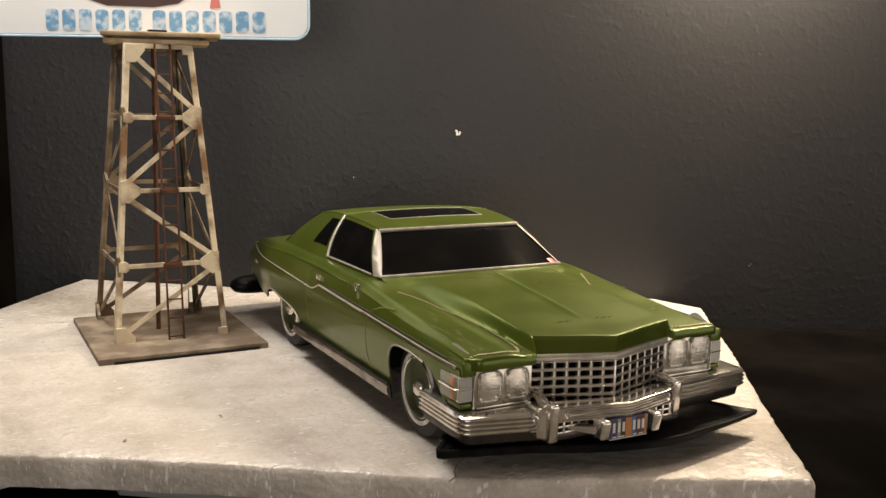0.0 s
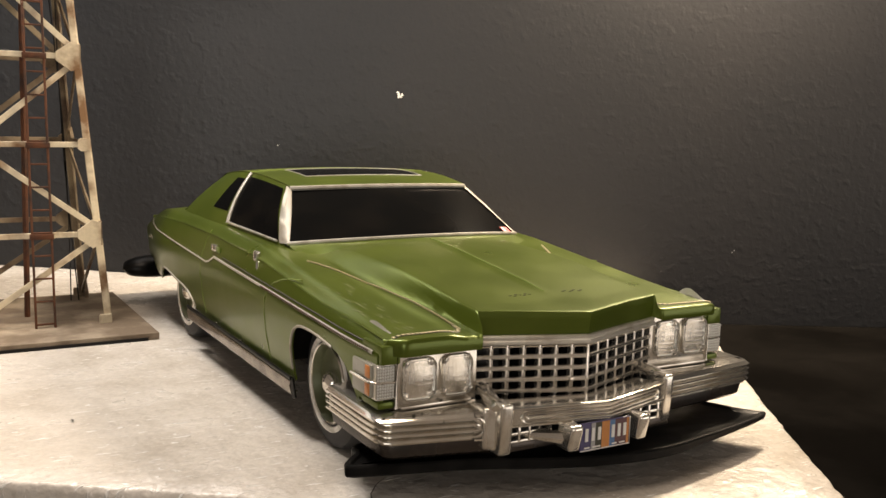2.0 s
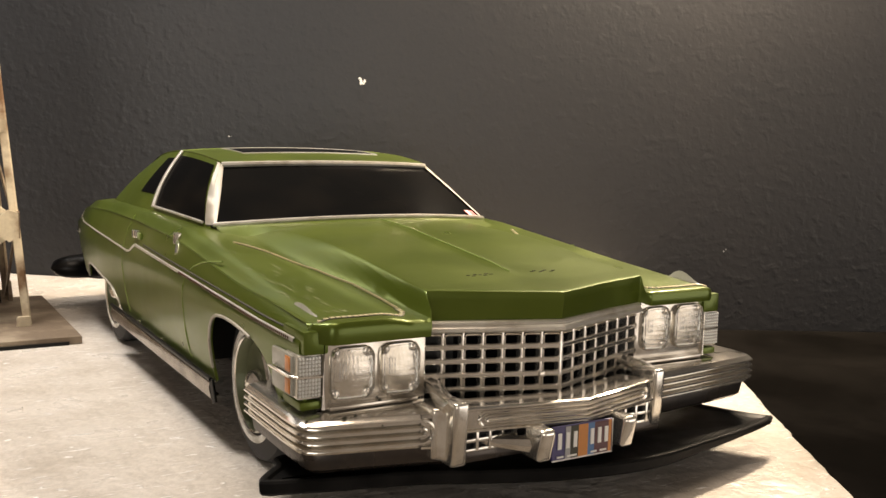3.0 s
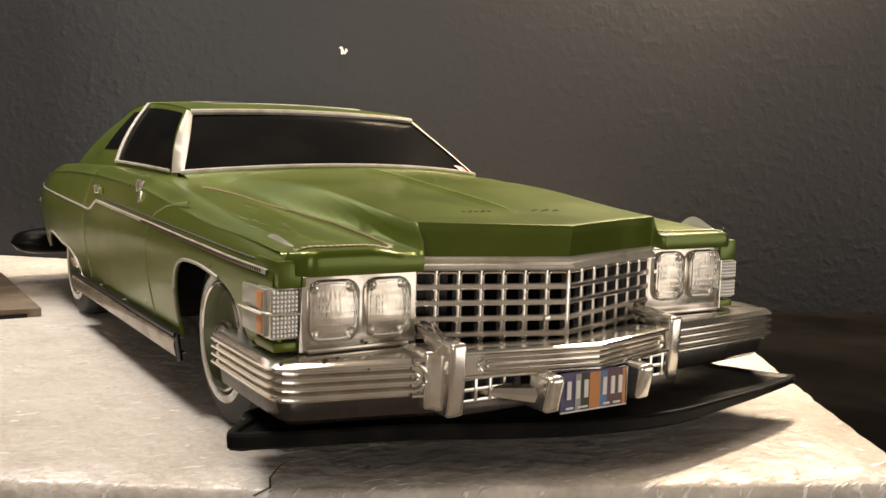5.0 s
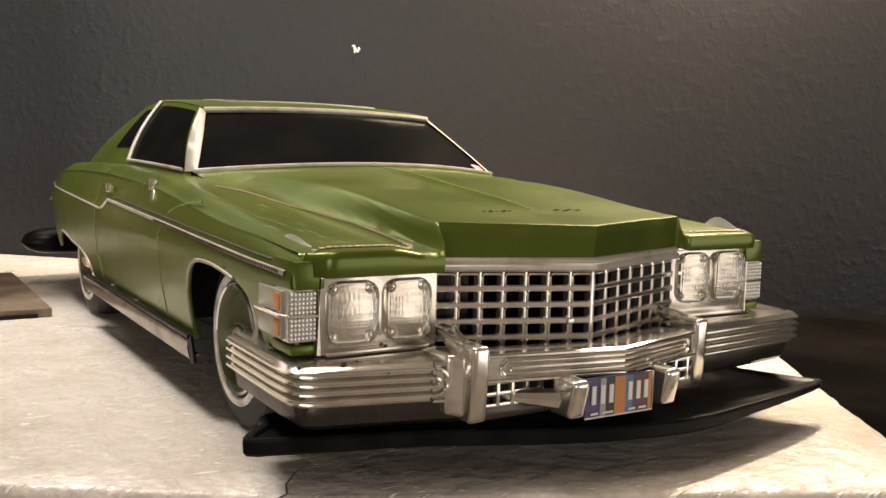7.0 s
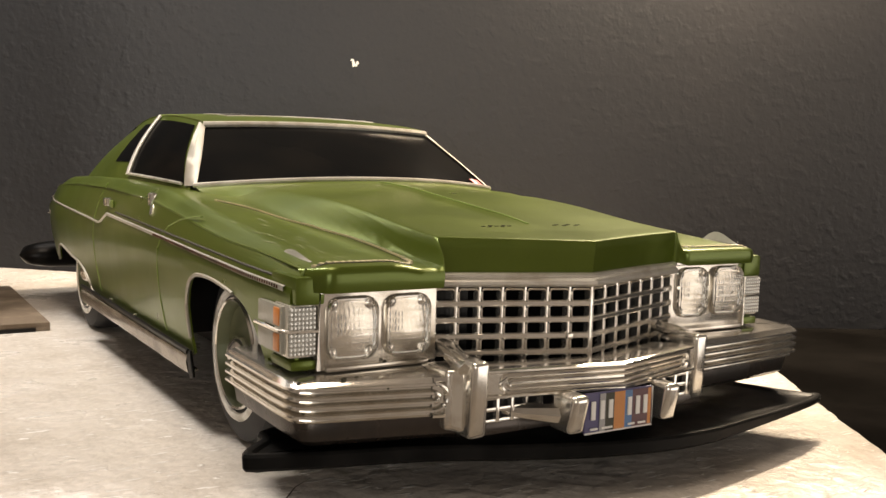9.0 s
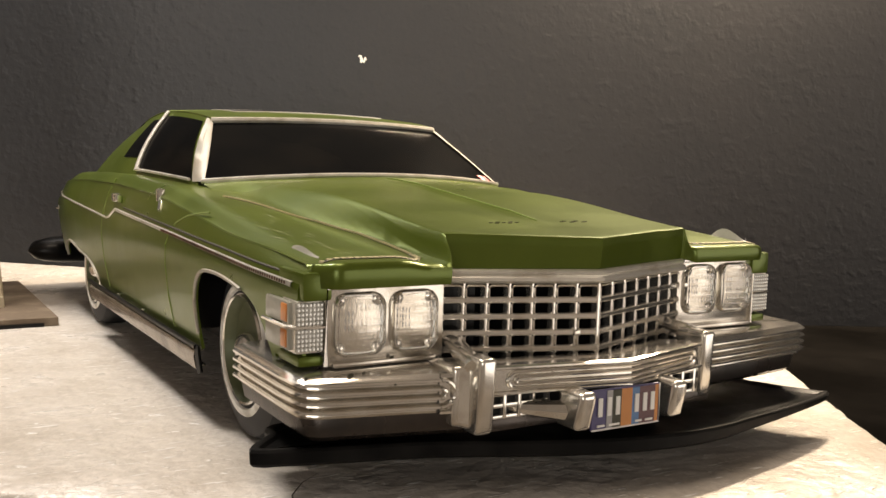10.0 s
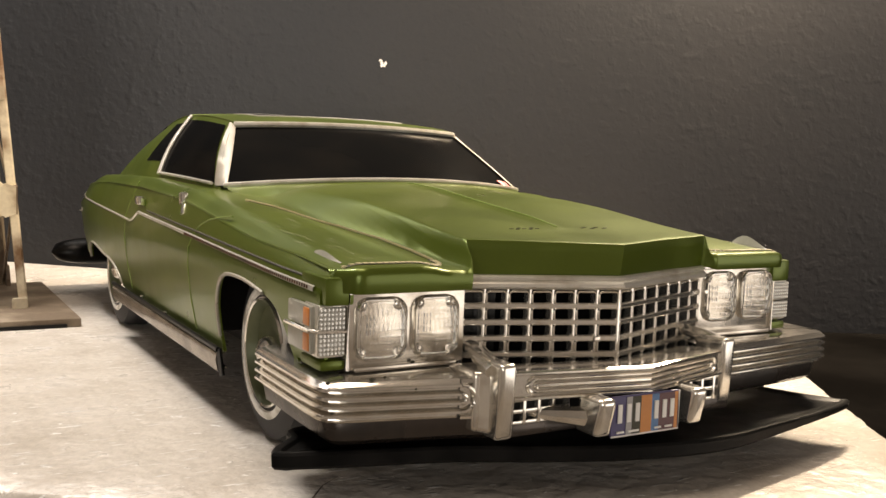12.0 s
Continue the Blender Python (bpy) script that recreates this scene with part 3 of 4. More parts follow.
rows = [[roof_point(i / 24, -1 + 2 * k / 24) for k in range(25)] for i in range(25)]
roof = part("roof", solid(grid(rows), 0.0012), GREEN, car, "green roof with a dark sunroof", sharp=50)


def screen_point(s, v, out=0.0):
    b = Vector((0.0785 * s, 0.1600 + 0.0225 * s * s, 0.0945 - 0.0045 * s * s))
    p = roof_point(0, s)
    t = Vector((p[0], p[1] - 0.0004, p[2] - 0.0022))
    q = b.lerp(t, v)
    return (q.x, q.y - out * 0.6 - 0.0012 * math.sin(math.pi * v), q.z + out * 0.8)


part("windscreen", grid([[screen_point(-1 + 2 * i / 24, k / 8) for k in range(9)] for i in range(25)]), GLASS_BLACK, car, "blacked-out windscreen")
part("rear_window", grid([[Vector(roof_point(1, -1 + 2 * i / 16)).lerp(Vector((0.0805 * (-1 + 2 * i / 16), 0.392, 0.0885)), k / 4) for k in range(5)] for i in range(17)]), GLASS_BLACK, car, "blacked-out rear window")
cowl = []
for i in range(49):
    q = screen_point(-0.99 + 1.98 * i / 48, 0.0)
    yf = q[1] - 0.013
    cowl.append([(q[0], q[1] + 0.0012, q[2] + 0.0006), (q[0], q[1] - 0.003, q[2] - 0.0006), (q[0], q[1] - 0.008, (q[2] - 0.001) * 0.45 + 0.55 * (top_z(q[0], yf) + 0.0002)), (q[0], yf, top_z(q[0], yf) - 0.0002)])
part("cowl", grid(cowl), GREEN, car)
# windscreen frame
part("screen_header", tube([screen_point(-1 + 2 * i / 24, 0.995, 0.0008) for i in range(25)], 0.0016, 8), SILVER, car, "silver windscreen surround")
part("screen_base", tube([screen_point(-1 + 2 * i / 24, 0.01, 0.0006) for i in range(25)], 0.0012, 8), SILVER, car)
for s in (-1, 1):
    pil = grid([[screen_point(s * 0.985, v / 10, 0.0008) for v in range(11)], [screen_point(s * 1.0, v / 10, 0.0010) for v in range(11)],
                [cab(0.020 + 0.010 * math.sin(v * 1.9) * 0.3, v / 10, 0.0008, s) for v in range(11)], [cab(0.034, v / 10, 0.0002, s) for v in range(11)]])
    part("windscreen_pillar", pil, PILLAR, car, "scuffed silver windscreen pillar")

    def pane(u0, u1, w0, w1, v0, v1, out):
        return grid([[cab(u0 + (u1 - u0) * i / 8 + (w0 + (w1 - w0) * i / 8) * (v0 + (v1 - v0) * k / 6), v0 + (v1 - v0) * k / 6, out, s) for k in range(7)] for i in range(9)])
    part("side_window", pane(0.034, 0.415, 0.02, 0.055, 0.03, 0.93, 0.0004), GLASS_BLACK, car, "blacked-out side window")
    part("quarter_window", pane(0.475, 0.66, 0.04, -0.03, 0.22, 0.88, 0.0004), GLASS_BLACK, car, "blacked-out rear quarter window")
    band = [cab(0.425 + 0.045 * k / 10, k / 10, 0.0012, s) for k in range(11)]
    part("roof_band", tube(band, 0.0013, 8, flat=0.6), SILVER, car, "silver band behind the door window")
    part("window_sill", tube([cab(0.04 + 0.38 * k / 10, 0.015, 0.0012, s) for k in range(11)], 0.0008, 6), SILVER, car)
ub = 0.50
part("roof_band", tube([Vector(roof_point(ub, -1 + 2 * k / 24)) + Vector((0, 0, 0.0001)) for k in range(25)], 0.0008, 8, flat=0.3), SEAM, car, "thin line across the roof")
sun = grid([[Vector(roof_point(0.20 + 0.27 * i / 8, -0.66 + 1.32 * k / 12)) + Vector((0, 0, 0.00015)) for k in range(13)] for i in range(9)])
sunroof = part("sunroof", sun, GLASS_BLACK, car, "dark sunroof panel")
edge = [Vector(roof_point(0.20, -0.66 + 1.32 * k / 12)) for k in range(13)] + [Vector(roof_point(0.20 + 0.27 * i / 6, 0.66)) for i in range(1, 7)]
edge += [Vector(roof_point(0.47, 0.66 - 1.32 * k / 12)) for k in range(1, 13)] + [Vector(roof_point(0.47 - 0.27 * i / 6, -0.66)) for i in range(1, 7)]
part("sunroof_frame", tube([p + Vector((0, 0, 0.0001)) for p in edge], 0.00032, 6), SILVER, sunroof)

# sticker in the windscreen corner
stick = part("sticker", grid([[screen_point(0.855 + 0.10 * i / 3, 0.035 + 0.11 * k / 3, 0.0006) for k in range(4)] for i in range(4)]), RED, car, "small red and white sticker")
part("sticker_print", grid([[screen_point(0.862 + 0.030 * i / 2, 0.05 + 0.085 * k / 2, 0.0009) for k in range(3)] for i in range(3)]), WHITE, stick)

# bonnet spear, worn badge marks, cowl crease
part("bonnet_spear", tube([(0, y, top_z(0, y) + 0.0001) for y in [0.042 + 0.115 * i / 20 for i in range(21)]], lambda t: 0.0003, 6), SEAM, car, "thin raised line along the bonnet")
for sx in (-1, 1):
    scuff = bmesh.new()
    for i in range(7):
        x, y = sx * (0.010 + 0.0018 * i), 0.040 + 0.0012 * math.sin(i * 2.1)
        box(x - 0.0007, x + 0.0007, y - 0.00035, y + 0.00035, top_z(x, y) - 0.0002, top_z(x, y) + 0.00022, 0, scuff)
    part("badge_mark", scuff, DARKLINE, car, "worn dark badge mark", smooth=False)
    # fender stitching
    beads = bmesh.new()
    path = [(0.0930, 0.0190), (0.0800, 0.0185), (0.0660, 0.0190), (0.0610, 0.0205), (0.0585, 0.0245), (0.0575, 0.031), (0.0572, 0.045), (0.0580, 0.068), (0.0620, 0.095), (0.0700, 0.125), (0.0800, 0.150)]
    if sx > 0:
        path = [(x, y + 0.0058) for x, y in path]
    for (xa, ya), (xb, yb) in zip(path, path[1:]):
        L = math.hypot(xb - xa, yb - ya)
        n = max(1, int(L / (0.0019 if ya < 0.03 else 0.0016)))
        for i in range(n):
            x, y = sx * (xa + (xb - xa) * i / n), ya + (yb - ya) * i / n
            r = 0.00078 if ya < 0.03 else 0.00050
            box(x - r, x + r, y - r, y + r, top_z(x, y) - 0.0002, top_z(x, y) + (0.0005 if y < 0.03 else 0.0007), 0, beads, None)
    tagged(part("wing_stitching", beads, GOLD, car, "gold dashed line on the wing", smooth=False), kind="stuff")
    dk = []
    for (xa, ya), (xb, yb) in zip(path, path[1:]):
        dk += [(sx * (xa + (xb - xa) * i / 8), ya + (yb - ya) * i / 8) for i in range(8)]
    dk = [(x, y, top_z(x, y) + 0.0001) for x, y in dk]
    part("wing_line", tube(dk[:41], 0.0010, 8, flat=0.3), DARKLINE, car)
    part("wing_line", tube(dk[40:], 0.0006, 6, flat=0.3), DARKLINE, car)
    # clear fin ornament on the wing
    tall = 0.0012 if sx < 0 else 0.0038
    orn = grid([[(sx * (0.0915 + 0.0008 * q), 0.0245 + 0.020 * k / 8, top_z(0.0905, 0.0245 + 0.020 * k / 8) - 0.0006 + (1 - abs(q)) * (0.0006 + tall * math.sin(math.pi * (k / 8) ** 1.5 * 0.97))) for q in (-1, -0.4, 0, 0.4, 1)] for k in range(9)])
    part("wing_ornament", orn, SMOKE, car, "scuffed clear plastic wing ornament")
    marks = bmesh.new()
    for i in range(30):
        x, y = 0.0905 - 0.015 * random.random() ** 1.6, 0.024 + 0.075 * random.random() ** 1.5
        L, w = random.uniform(0.002, 0.008), random.uniform(0.00006, 0.00028)
        rows = [[(sx * (x + dx + 0.18 * (k / 4) * L), y + L * k / 4, top_z(x + dx + 0.18 * (k / 4) * L, y + L * k / 4) + 0.00012 + 0.00001 * (i % 5)) for dx in (-w * (1 - abs(k / 2 - 1) * 0.8), w * (1 - abs(k / 2 - 1) * 0.8))] for k in range(5)]
        grid(rows, marks)
    tagged(part("scuff_marks", marks, SCUFF, car, "pale scuffs in the paint"), kind="stuff")


# ---- front end ----
def sweep(path, profile, closed_profile=False):
    """Carries a profile of (out, z) along a plan path of (x, y); out is to the path's right."""
    rows = []
    pts = [Vector((*p, 0)) for p in path]
    for i, p in enumerate(pts):
        a, b = pts[max(i - 1, 0)], pts[min(i + 1, len(pts) - 1)]
        d0 = (p - a).normalized() if i else (b - p).normalized()
        d1 = (b - p).normalized() if i < len(pts) - 1 else d0
        n0, n1 = Vector((d0.y, -d0.x, 0)), Vector((d1.y, -d1.x, 0))
        n = (n0 + n1).normalized()
        k = 1 / max(0.5, n.dot(n0))
        rows.append([(p.x + n.x * o * k, p.y + n.y * o * k, z) for o, z in profile])
    return grid(rows, closed=closed_profile)


RIBS = [(-0.016, 0.0428), (-0.010, 0.0427), (-0.003, 0.0424), (-0.0006, 0.0418)]
for k in range(4):
    zt = 0.0408 - 0.00265 * k
    RIBS += [(0.0004, zt), (0.0013, zt - 0.0005), (0.0013, zt - 0.0012), (0.0000, zt - 0.0017), (-0.0013, zt - 0.0020), (-0.0012, zt - 0.0024)]
RIBS += [(-0.0006, 0.0300), (-0.002, 0.0294)]
CENTRE = [(-0.0165, 0.0424), (-0.008, 0.0432), (-0.0022, 0.0438), (-0.0003, 0.0438), (0.0006, 0.0434), (0.0006, 0.0428), (-0.0001, 0.0424), (-0.0001, 0.0362), (0.0006, 0.0358), (0.0006, 0.0352), (-0.0004, 0.0347), (-0.004, 0.0345)]
FRONT = [(-0.0475, -0.0030), (-0.024, -0.0071), (0.0, -0.0112), (0.021, -0.0056), (0.0420, 0.0000)]


def bumper_y(x):
    return curve(FRONT, x)


def racetrack(x0, x1, zc, r, out, n=6):
    """A closed loop with round ends on the bumper's middle face."""
    pts = []
    for i in range(n + 1):
        a = math.pi * i / n
        pts.append((x0 + r - r * math.sin(a), zc - r * math.cos(a)))
    pts.append((0.0, zc + r))
    for i in range(n + 1):
        a = math.pi * i / n
        pts.append((x1 - r + r * math.sin(a), zc + r * math.cos(a)))
    pts.append((0.0, zc - r))
    pts.append(pts[0])
    return [(x, bumper_y(x) - out, z) for x, z in pts]


bumper = part("front_bumper", sweep(FRONT, CENTRE), CHROME, car, "ribbed chrome front bumper", sharp=10)
for r, x0, x1 in ((0.0026, -0.0425, 0.0375), (0.0010, -0.0400, 0.0352)):
    part("pressed_rib", tube(racetrack(x0, x1, 0.0393, r, 0.0003), 0.0006, 8), PLATED, bumper, "raised chrome rib with round ends")
END_LEFT = [(-0.1020, 0.066), (-0.1022, 0.045), (-0.1024, 0.026), (-0.1020, 0.0165), (-0.1005, 0.0128), (-0.0970, 0.0105), (-0.085, 0.0078), (-0.070, 0.0045), (-0.0620, 0.00246)]
END_RIGHT = [(-0.1205, 0.070), (-0.1208, 0.050), (-0.1208, 0.030), (-0.1204, 0.0225), (-0.1190, 0.0196), (-0.1160, 0.0182), (-0.090, 0.0150), (-0.070, 0.0128), (-0.046, 0.0105)]
BORDER = [(-0.016, 0.0430), (-0.010, 0.0429), (-0.003, 0.0426), (0.0006, 0.0418), (0.0010, 0.0408), (-0.0003, 0.0398), (-0.0003, 0.0312), (0.0008, 0.0306), (0.0006, 0.0298), (-0.002, 0.0294)]
for s in (-1, 1):
    pth = END_LEFT if s < 0 else END_RIGHT
    bm = sweep(pth, RIBS)
    val = sweep([(x * 0.985, y + 0.001) for x, y in pth] + ([(-0.052, 0.0008)] if s < 0 else []), [(-0.0012, 0.0304), (-0.0006, 0.0290), (-0.0016, 0.0240), (-0.004, 0.0222), (-0.012, 0.0224)])
    if s > 0:
        bmesh.ops.scale(bm, vec=(-1, 1, 1), verts=bm.verts)
        bmesh.ops.scale(val, vec=(-1, 1, 1), verts=val.verts)
    part("bumper_end", bm, CHROME, bumper, "ribbed chrome bumper corner", sharp=25)
    part("bumper_valance", val, VALANCE, bumper, "dark brown chromed strip under the bumper")
    if s < 0:
        # flat border where the ribs turn back in round ends
        part("end_border", sweep([(-0.0622, 0.00251), (-0.0580, 0.00144), (-0.0530, 0.0002)], BORDER), CHROME, bumper, sharp=20)
        for r in (0.0041, 0.0014):
            loop = [(-0.0620 + r * math.sin(math.pi * i / 8), 0.00246 - 0.0007 - 0.256 * r * math.sin(math.pi * i / 8), 0.0360 + r * math.cos(math.pi * i / 8)) for i in range(9)]
            part("rib_end", tube(loop, 0.0007, 7), PLATED, bumper)
    # tall guard
    gx, gy = (-0.0520, 0.0) if s < 0 else (0.0445, 0.0068)
    g = box(gx - 0.0029, gx + 0.0029, gy - 0.0092, gy + 0.006, 0.0242, 0.0474, 0.0016, segments=4)
    for v in g.verts:
        if v.co.z < 0.03:
            v.co.y += (0.03 - v.co.z) * 0.5 if v.co.y < gy else 0
        if v.co.z > 0.044 and v.co.y < gy:
            v.co.y += 0.001
    part("bumper_guard", g, PLATED, bumper, "upright chrome bumper guard")
    fx = gx + s * 0.0042
    f = box(fx - 0.0027, fx + 0.0027, gy - 0.0030, gy + 0.010, 0.0256, 0.0440, 0.0018, segments=4)
    for v in f.verts:
        if (v.co.x - fx) * s > 0:
            v.co.y += 0.0030
    part("guard_flange", f, PLATED, bumper)
    # shelf bracket behind the guard
    part("guard_shelf", tube([(s * 0.0470, 0.026, 0.0475), (gx - s * 0.002, gy + 0.014, 0.0478), (gx + s * 0.001, gy + 0.004, 0.0462), (gx + s * 0.0012, gy - 0.003, 0.0445)], lambda t: 0.0030 + 0.0010 * t, 10, flat=0.6), PLATED, bumper)
    # small guard
    sx0 = -0.0205 if s < 0 else 0.0175
    sg = box(sx0 - 0.0031, sx0 + 0.0031, -0.0160, -0.004, 0.0235, 0.0358, 0.0020, segments=4)
    for v in sg.verts:
        if v.co.z < 0.028 and v.co.y < -0.006:
            v.co.y += 0.002
    part("small_guard", sg, PLATED, bumper, "small chrome guard beside the plate")
    part("guard_bracket", tube([(s * 0.0215, -0.007, 0.0285), (s * 0.0270, -0.003, 0.0285), (s * 0.0320, 0.001, 0.0285), (s * 0.0365, 0.004, 0.0290)], lambda t: 0.0034 - 0.0020 * t, 8), CHROME, bumper)
    # lower grille
    # a black plate takes the place of the opening behind the grid
    low = part("lower_grille", box(s * 0.034 - 0.012, s * 0.034 + 0.012, 0.0030, 0.0045, 0.0262, 0.0345), BLACK, bumper, "black backing plate with chrome grid", smooth=False)
    for k in range(5):
        x = s * (0.0235 + 0.0055 * k)
        part("grid_bar", box(x - 0.0006, x + 0.0006, 0.0005, 0.0026, 0.0262, 0.0345, 0.0002), CHROME, low)
    for k in range(3):
        z = 0.0266 + 0.0036 * k
        part("grid_bar", box(min(s * 0.0225, s * 0.0465), max(s * 0.0225, s * 0.0465), 0.0008, 0.0026, z - 0.0006, z + 0.0006, 0.0002), CHROME, low)
    part("grille_apron", box(min(s * 0.018, s * 0.047), max(s * 0.018, s * 0.047), 0.0004, 0.004, 0.0225, 0.0263, 0.0006), VALANCE, bumper)

# grille
GR = 0.0540
# near-black sheet painted as the shade behind the bars
grille = part("grille", grid([[(-0.0505, 0.0300, z) for z in (0.036, 0.071)], [(0, 0.0165, z) for z in (0.036, 0.071)], [(GR, 0.0320, z) for z in (0.036, 0.071)]]), VOID, car, "chrome egg-crate grille over a black sheet for the shaded opening", smooth=False)


def grille_y(x):
    return 0.0055 + 0.335 * abs(x)


HEADER = [(-0.006, 0.0702), (0.0004, 0.0700), (0.0013, 0.0694), (0.0015, 0.0688), (0.0009, 0.0683), (0.0012, 0.0680), (0.0019, 0.0674), (0.0019, 0.0664), (0.0012, 0.0657), (0.0004, 0.0654), (-0.004, 0.0652)]
part("grille_header", sweep([(-0.0515, grille_y(0.0515)), (-0.025, grille_y(0.025)), (0, grille_y(0)), (0.025, grille_y(0.025)), (GR, grille_y(GR))], HEADER), SILVER, grille, "chrome grille top bar", sharp=25)

LEVELS = [0.0653, 0.0600, 0.0547, 0.0494, 0.0441, 0.0388]
for s, wide in ((-1, 0.0505), (1, GR)):
    for z in LEVELS[1:]:
        a, b = (s * wide, grille_y(wide) + 0.0018, z), (0, grille_y(0) + 0.0018, z)
        part("grille_bar", bar(a, b, 0.0034, 0.0015), PLATED, grille)
    for k in range(8 if s < 0 else 7):
        x = s * wide * (k if s < 0 else k + 1) / 7
        y = grille_y(x) + 0.0014
        part("grille_bar", box(x - 0.00050, x + 0.00050, y - 0.0010, y + 0.0024, 0.0375, 0.0655, 0.0003), PLATED, grille)
    # each opening has a thin rounded lip
    for k in range(7):
        xa, xb = wide * k / 7 + 0.0006, wide * (k + 1) / 7 - 0.0006
        for hi, lo in zip(LEVELS, LEVELS[1:]):
            zc, h, r = (hi + lo) / 2, hi - lo - 0.0013, 0.0009
            loop = []
            for qx, qz, a0 in ((1, 1, 0), (-1, 1, 90), (-1, -1, 180), (1, -1, 270)):
                for i in range(4):
                    a = radians(a0 + 30 * i)
                    x = (xa + xb) / 2 + qx * ((xb - xa) / 2 - r) + r * math.cos(a)
                    loop.append((s * x, grille_y(x) + 0.0004, zc + qz * (h / 2 - r) + r * math.sin(a)))
            part("cell_rim", tube(loop + loop[:1], 0.00036, 5), PLATED, grille)
part("broken_badge", box(-0.0085, -0.0060, 0.0072, 0.0092, 0.0482, 0.0500, 0.0004), CHROME, grille, "remains of a badge in the grille")


def rounded_rect(cx, cz, w, h, r, n=5):
    out = []
    for qx, qz, a0 in ((1, 1, 0), (-1, 1, 90), (-1, -1, 180), (1, -1, 270)):
        for i in range(n + 1):
            a = radians(a0 + 90 * i / n)
            out.append((cx + qx * (w / 2 - r) + r * math.cos(a), cz + qz * (h / 2 - r) + r * math.sin(a)))
    return out


# headlights
for s in (-1, 1):
    FACE = 0.0165 if s < 0 else 0.0225
    LIFT = 0.0 if s < 0 else 0.0026
    bez = part("headlight_panel", box(min(s * 0.0525, s * 0.0925), max(s * 0.0525, s * 0.0925), FACE + 0.001, FACE + 0.012, 0.0432, 0.0668 + LIFT, 0.0007), PANEL, car, "silver panel holding paired lamps")
    edge = [(s * 0.0922, FACE + 0.0006, 0.0436), (s * 0.0922, FACE + 0.0006, 0.0664 + LIFT), (s * 0.0528, FACE + 0.0006, 0.0666 + LIFT)]
    part("panel_rim", tube(edge, 0.0006, 6), PLATED, bez)
    part("panel_foot", box(min(s * 0.0560, s * 0.0905), max(s * 0.0560, s * 0.0905), FACE - 0.0010, FACE + 0.004, 0.0430, 0.0446, 0.0007), PANEL, bez)
    for cx, lw in ((0.0818, 0.0168), (0.0632, 0.0156)):
        cz, lh = 0.0555 + LIFT, 0.0190
        rim = rounded_rect(s * cx, cz, lw, lh, 0.0042)

        def ringed(steps):
            return grid([[(s * cx + (x - s * cx) * k, FACE + d, cz + (z - cz) * k) for x, z in rim] for d, k in steps], closed=True)
        lamp = part("headlight", ringed(((0.0010, 1.0), (-0.0006, 0.99), (-0.0011, 0.965), (-0.0006, 0.935), (0.0006, 0.92))), PLATED, bez, "square headlamp with a clear ribbed lens")
        part("reflector", ringed([(0.0006 + 0.0044 * (1 - (1 - k / 8) ** 2), 0.93 * (1 - k / 8) + 0.0001) for k in range(9)]), REFLECTOR, lamp, "bright silvered reflector")
        # lens: a dome whose bands of flutes stand upright, with smooth rows between
        n = 40
        rows = []
        for i in range(n + 1):
            row = []
            for k in range(n + 1):
                a, b = -1 + 2 * i / n, -1 + 2 * k / n
                x, z = a * math.sqrt(1 - 0.26 * b * b * a * a), b * math.sqrt(1 - 0.26 * a * a * b * b)
                dome = 0.0027 * (1 - 0.5 * (a * a + b * b))
                band = (k // 5) % 2
                flute = 0.00007 * math.cos(i * math.pi * (1 if band else 0.5)) * (1.0 if abs(b) < 0.85 else 0) + 0.00016 * (1 if k % 5 == 0 else 0)
                row.append((s * cx + x * lw * 0.445, FACE - 0.0002 - dome - flute, cz + z * lh * 0.445))
            rows.append(row)
        lens = part("lens", solid(grid(rows), 0.0005), LENS, lamp, "clear ribbed lens", sharp=60)
        lens.visible_shadow = False
        for qx in (-1, 1):
            for qz in (-1, 1):
                cup = bmesh.new()
                bmesh.ops.create_uvsphere(cup, u_segments=10, v_segments=6, radius=0.0019, matrix=Matrix.Translation((s * cx + qx * lw * 0.36, FACE + 0.0010, cz + qz * lh * 0.37)) @ Matrix.Diagonal((1, 0.6, 1, 1)))
                part("corner_cup", cup, PLATED, lamp)
        ticks = bmesh.new()
        for i in range(9):
            hx, hz = s * cx - lw * 0.30 + 0.0011 * (i % 3), cz + 0.0034 - 0.0021 * (i // 3)
            box(hx - 0.00010, hx + 0.00010, FACE - 0.0008, FACE - 0.0006, hz - 0.0007, hz + 0.0007, 0, ticks)
        tagged(part("lens_marks", ticks, GREYCARD, lamp, smooth=False), kind="stuff")
    # corner lamp: two ribbed rows and an amber return
    corner = part("corner_lamp", box(min(s * 0.0925, s * 0.1010), max(s * 0.0925, s * 0.1010), 0.0185, 0.030, 0.0474, 0.0630, 0.001), SILVER, car, "ribbed clear corner lamp with an amber side")
    for z0, z1 in ((0.0482, 0.0548), (0.0558, 0.0624)):
        studs = bmesh.new()
        for i in range(7):
            for k in range(5):
                cx, cz = 0.0934 + 0.00118 * i, z0 + (z1 - z0) * (k + 0.5) / 5
                m = Matrix.Translation((s * cx, 0.0182, cz))
                box(-0.0005, 0.0005, -0.0007, 0.0007, -0.0006, 0.0006, 0.0003, studs, m, 1)
        tagged(part("clear_studs", studs, STUD, corner, "clear studded lens"), kind="stuff")
        part("lens_backing", box(min(s * 0.0927, s * 0.1012), max(s * 0.0927, s * 0.1012), 0.0181, 0.0190, z0, z1, 0.0003), SMOKE, corner)
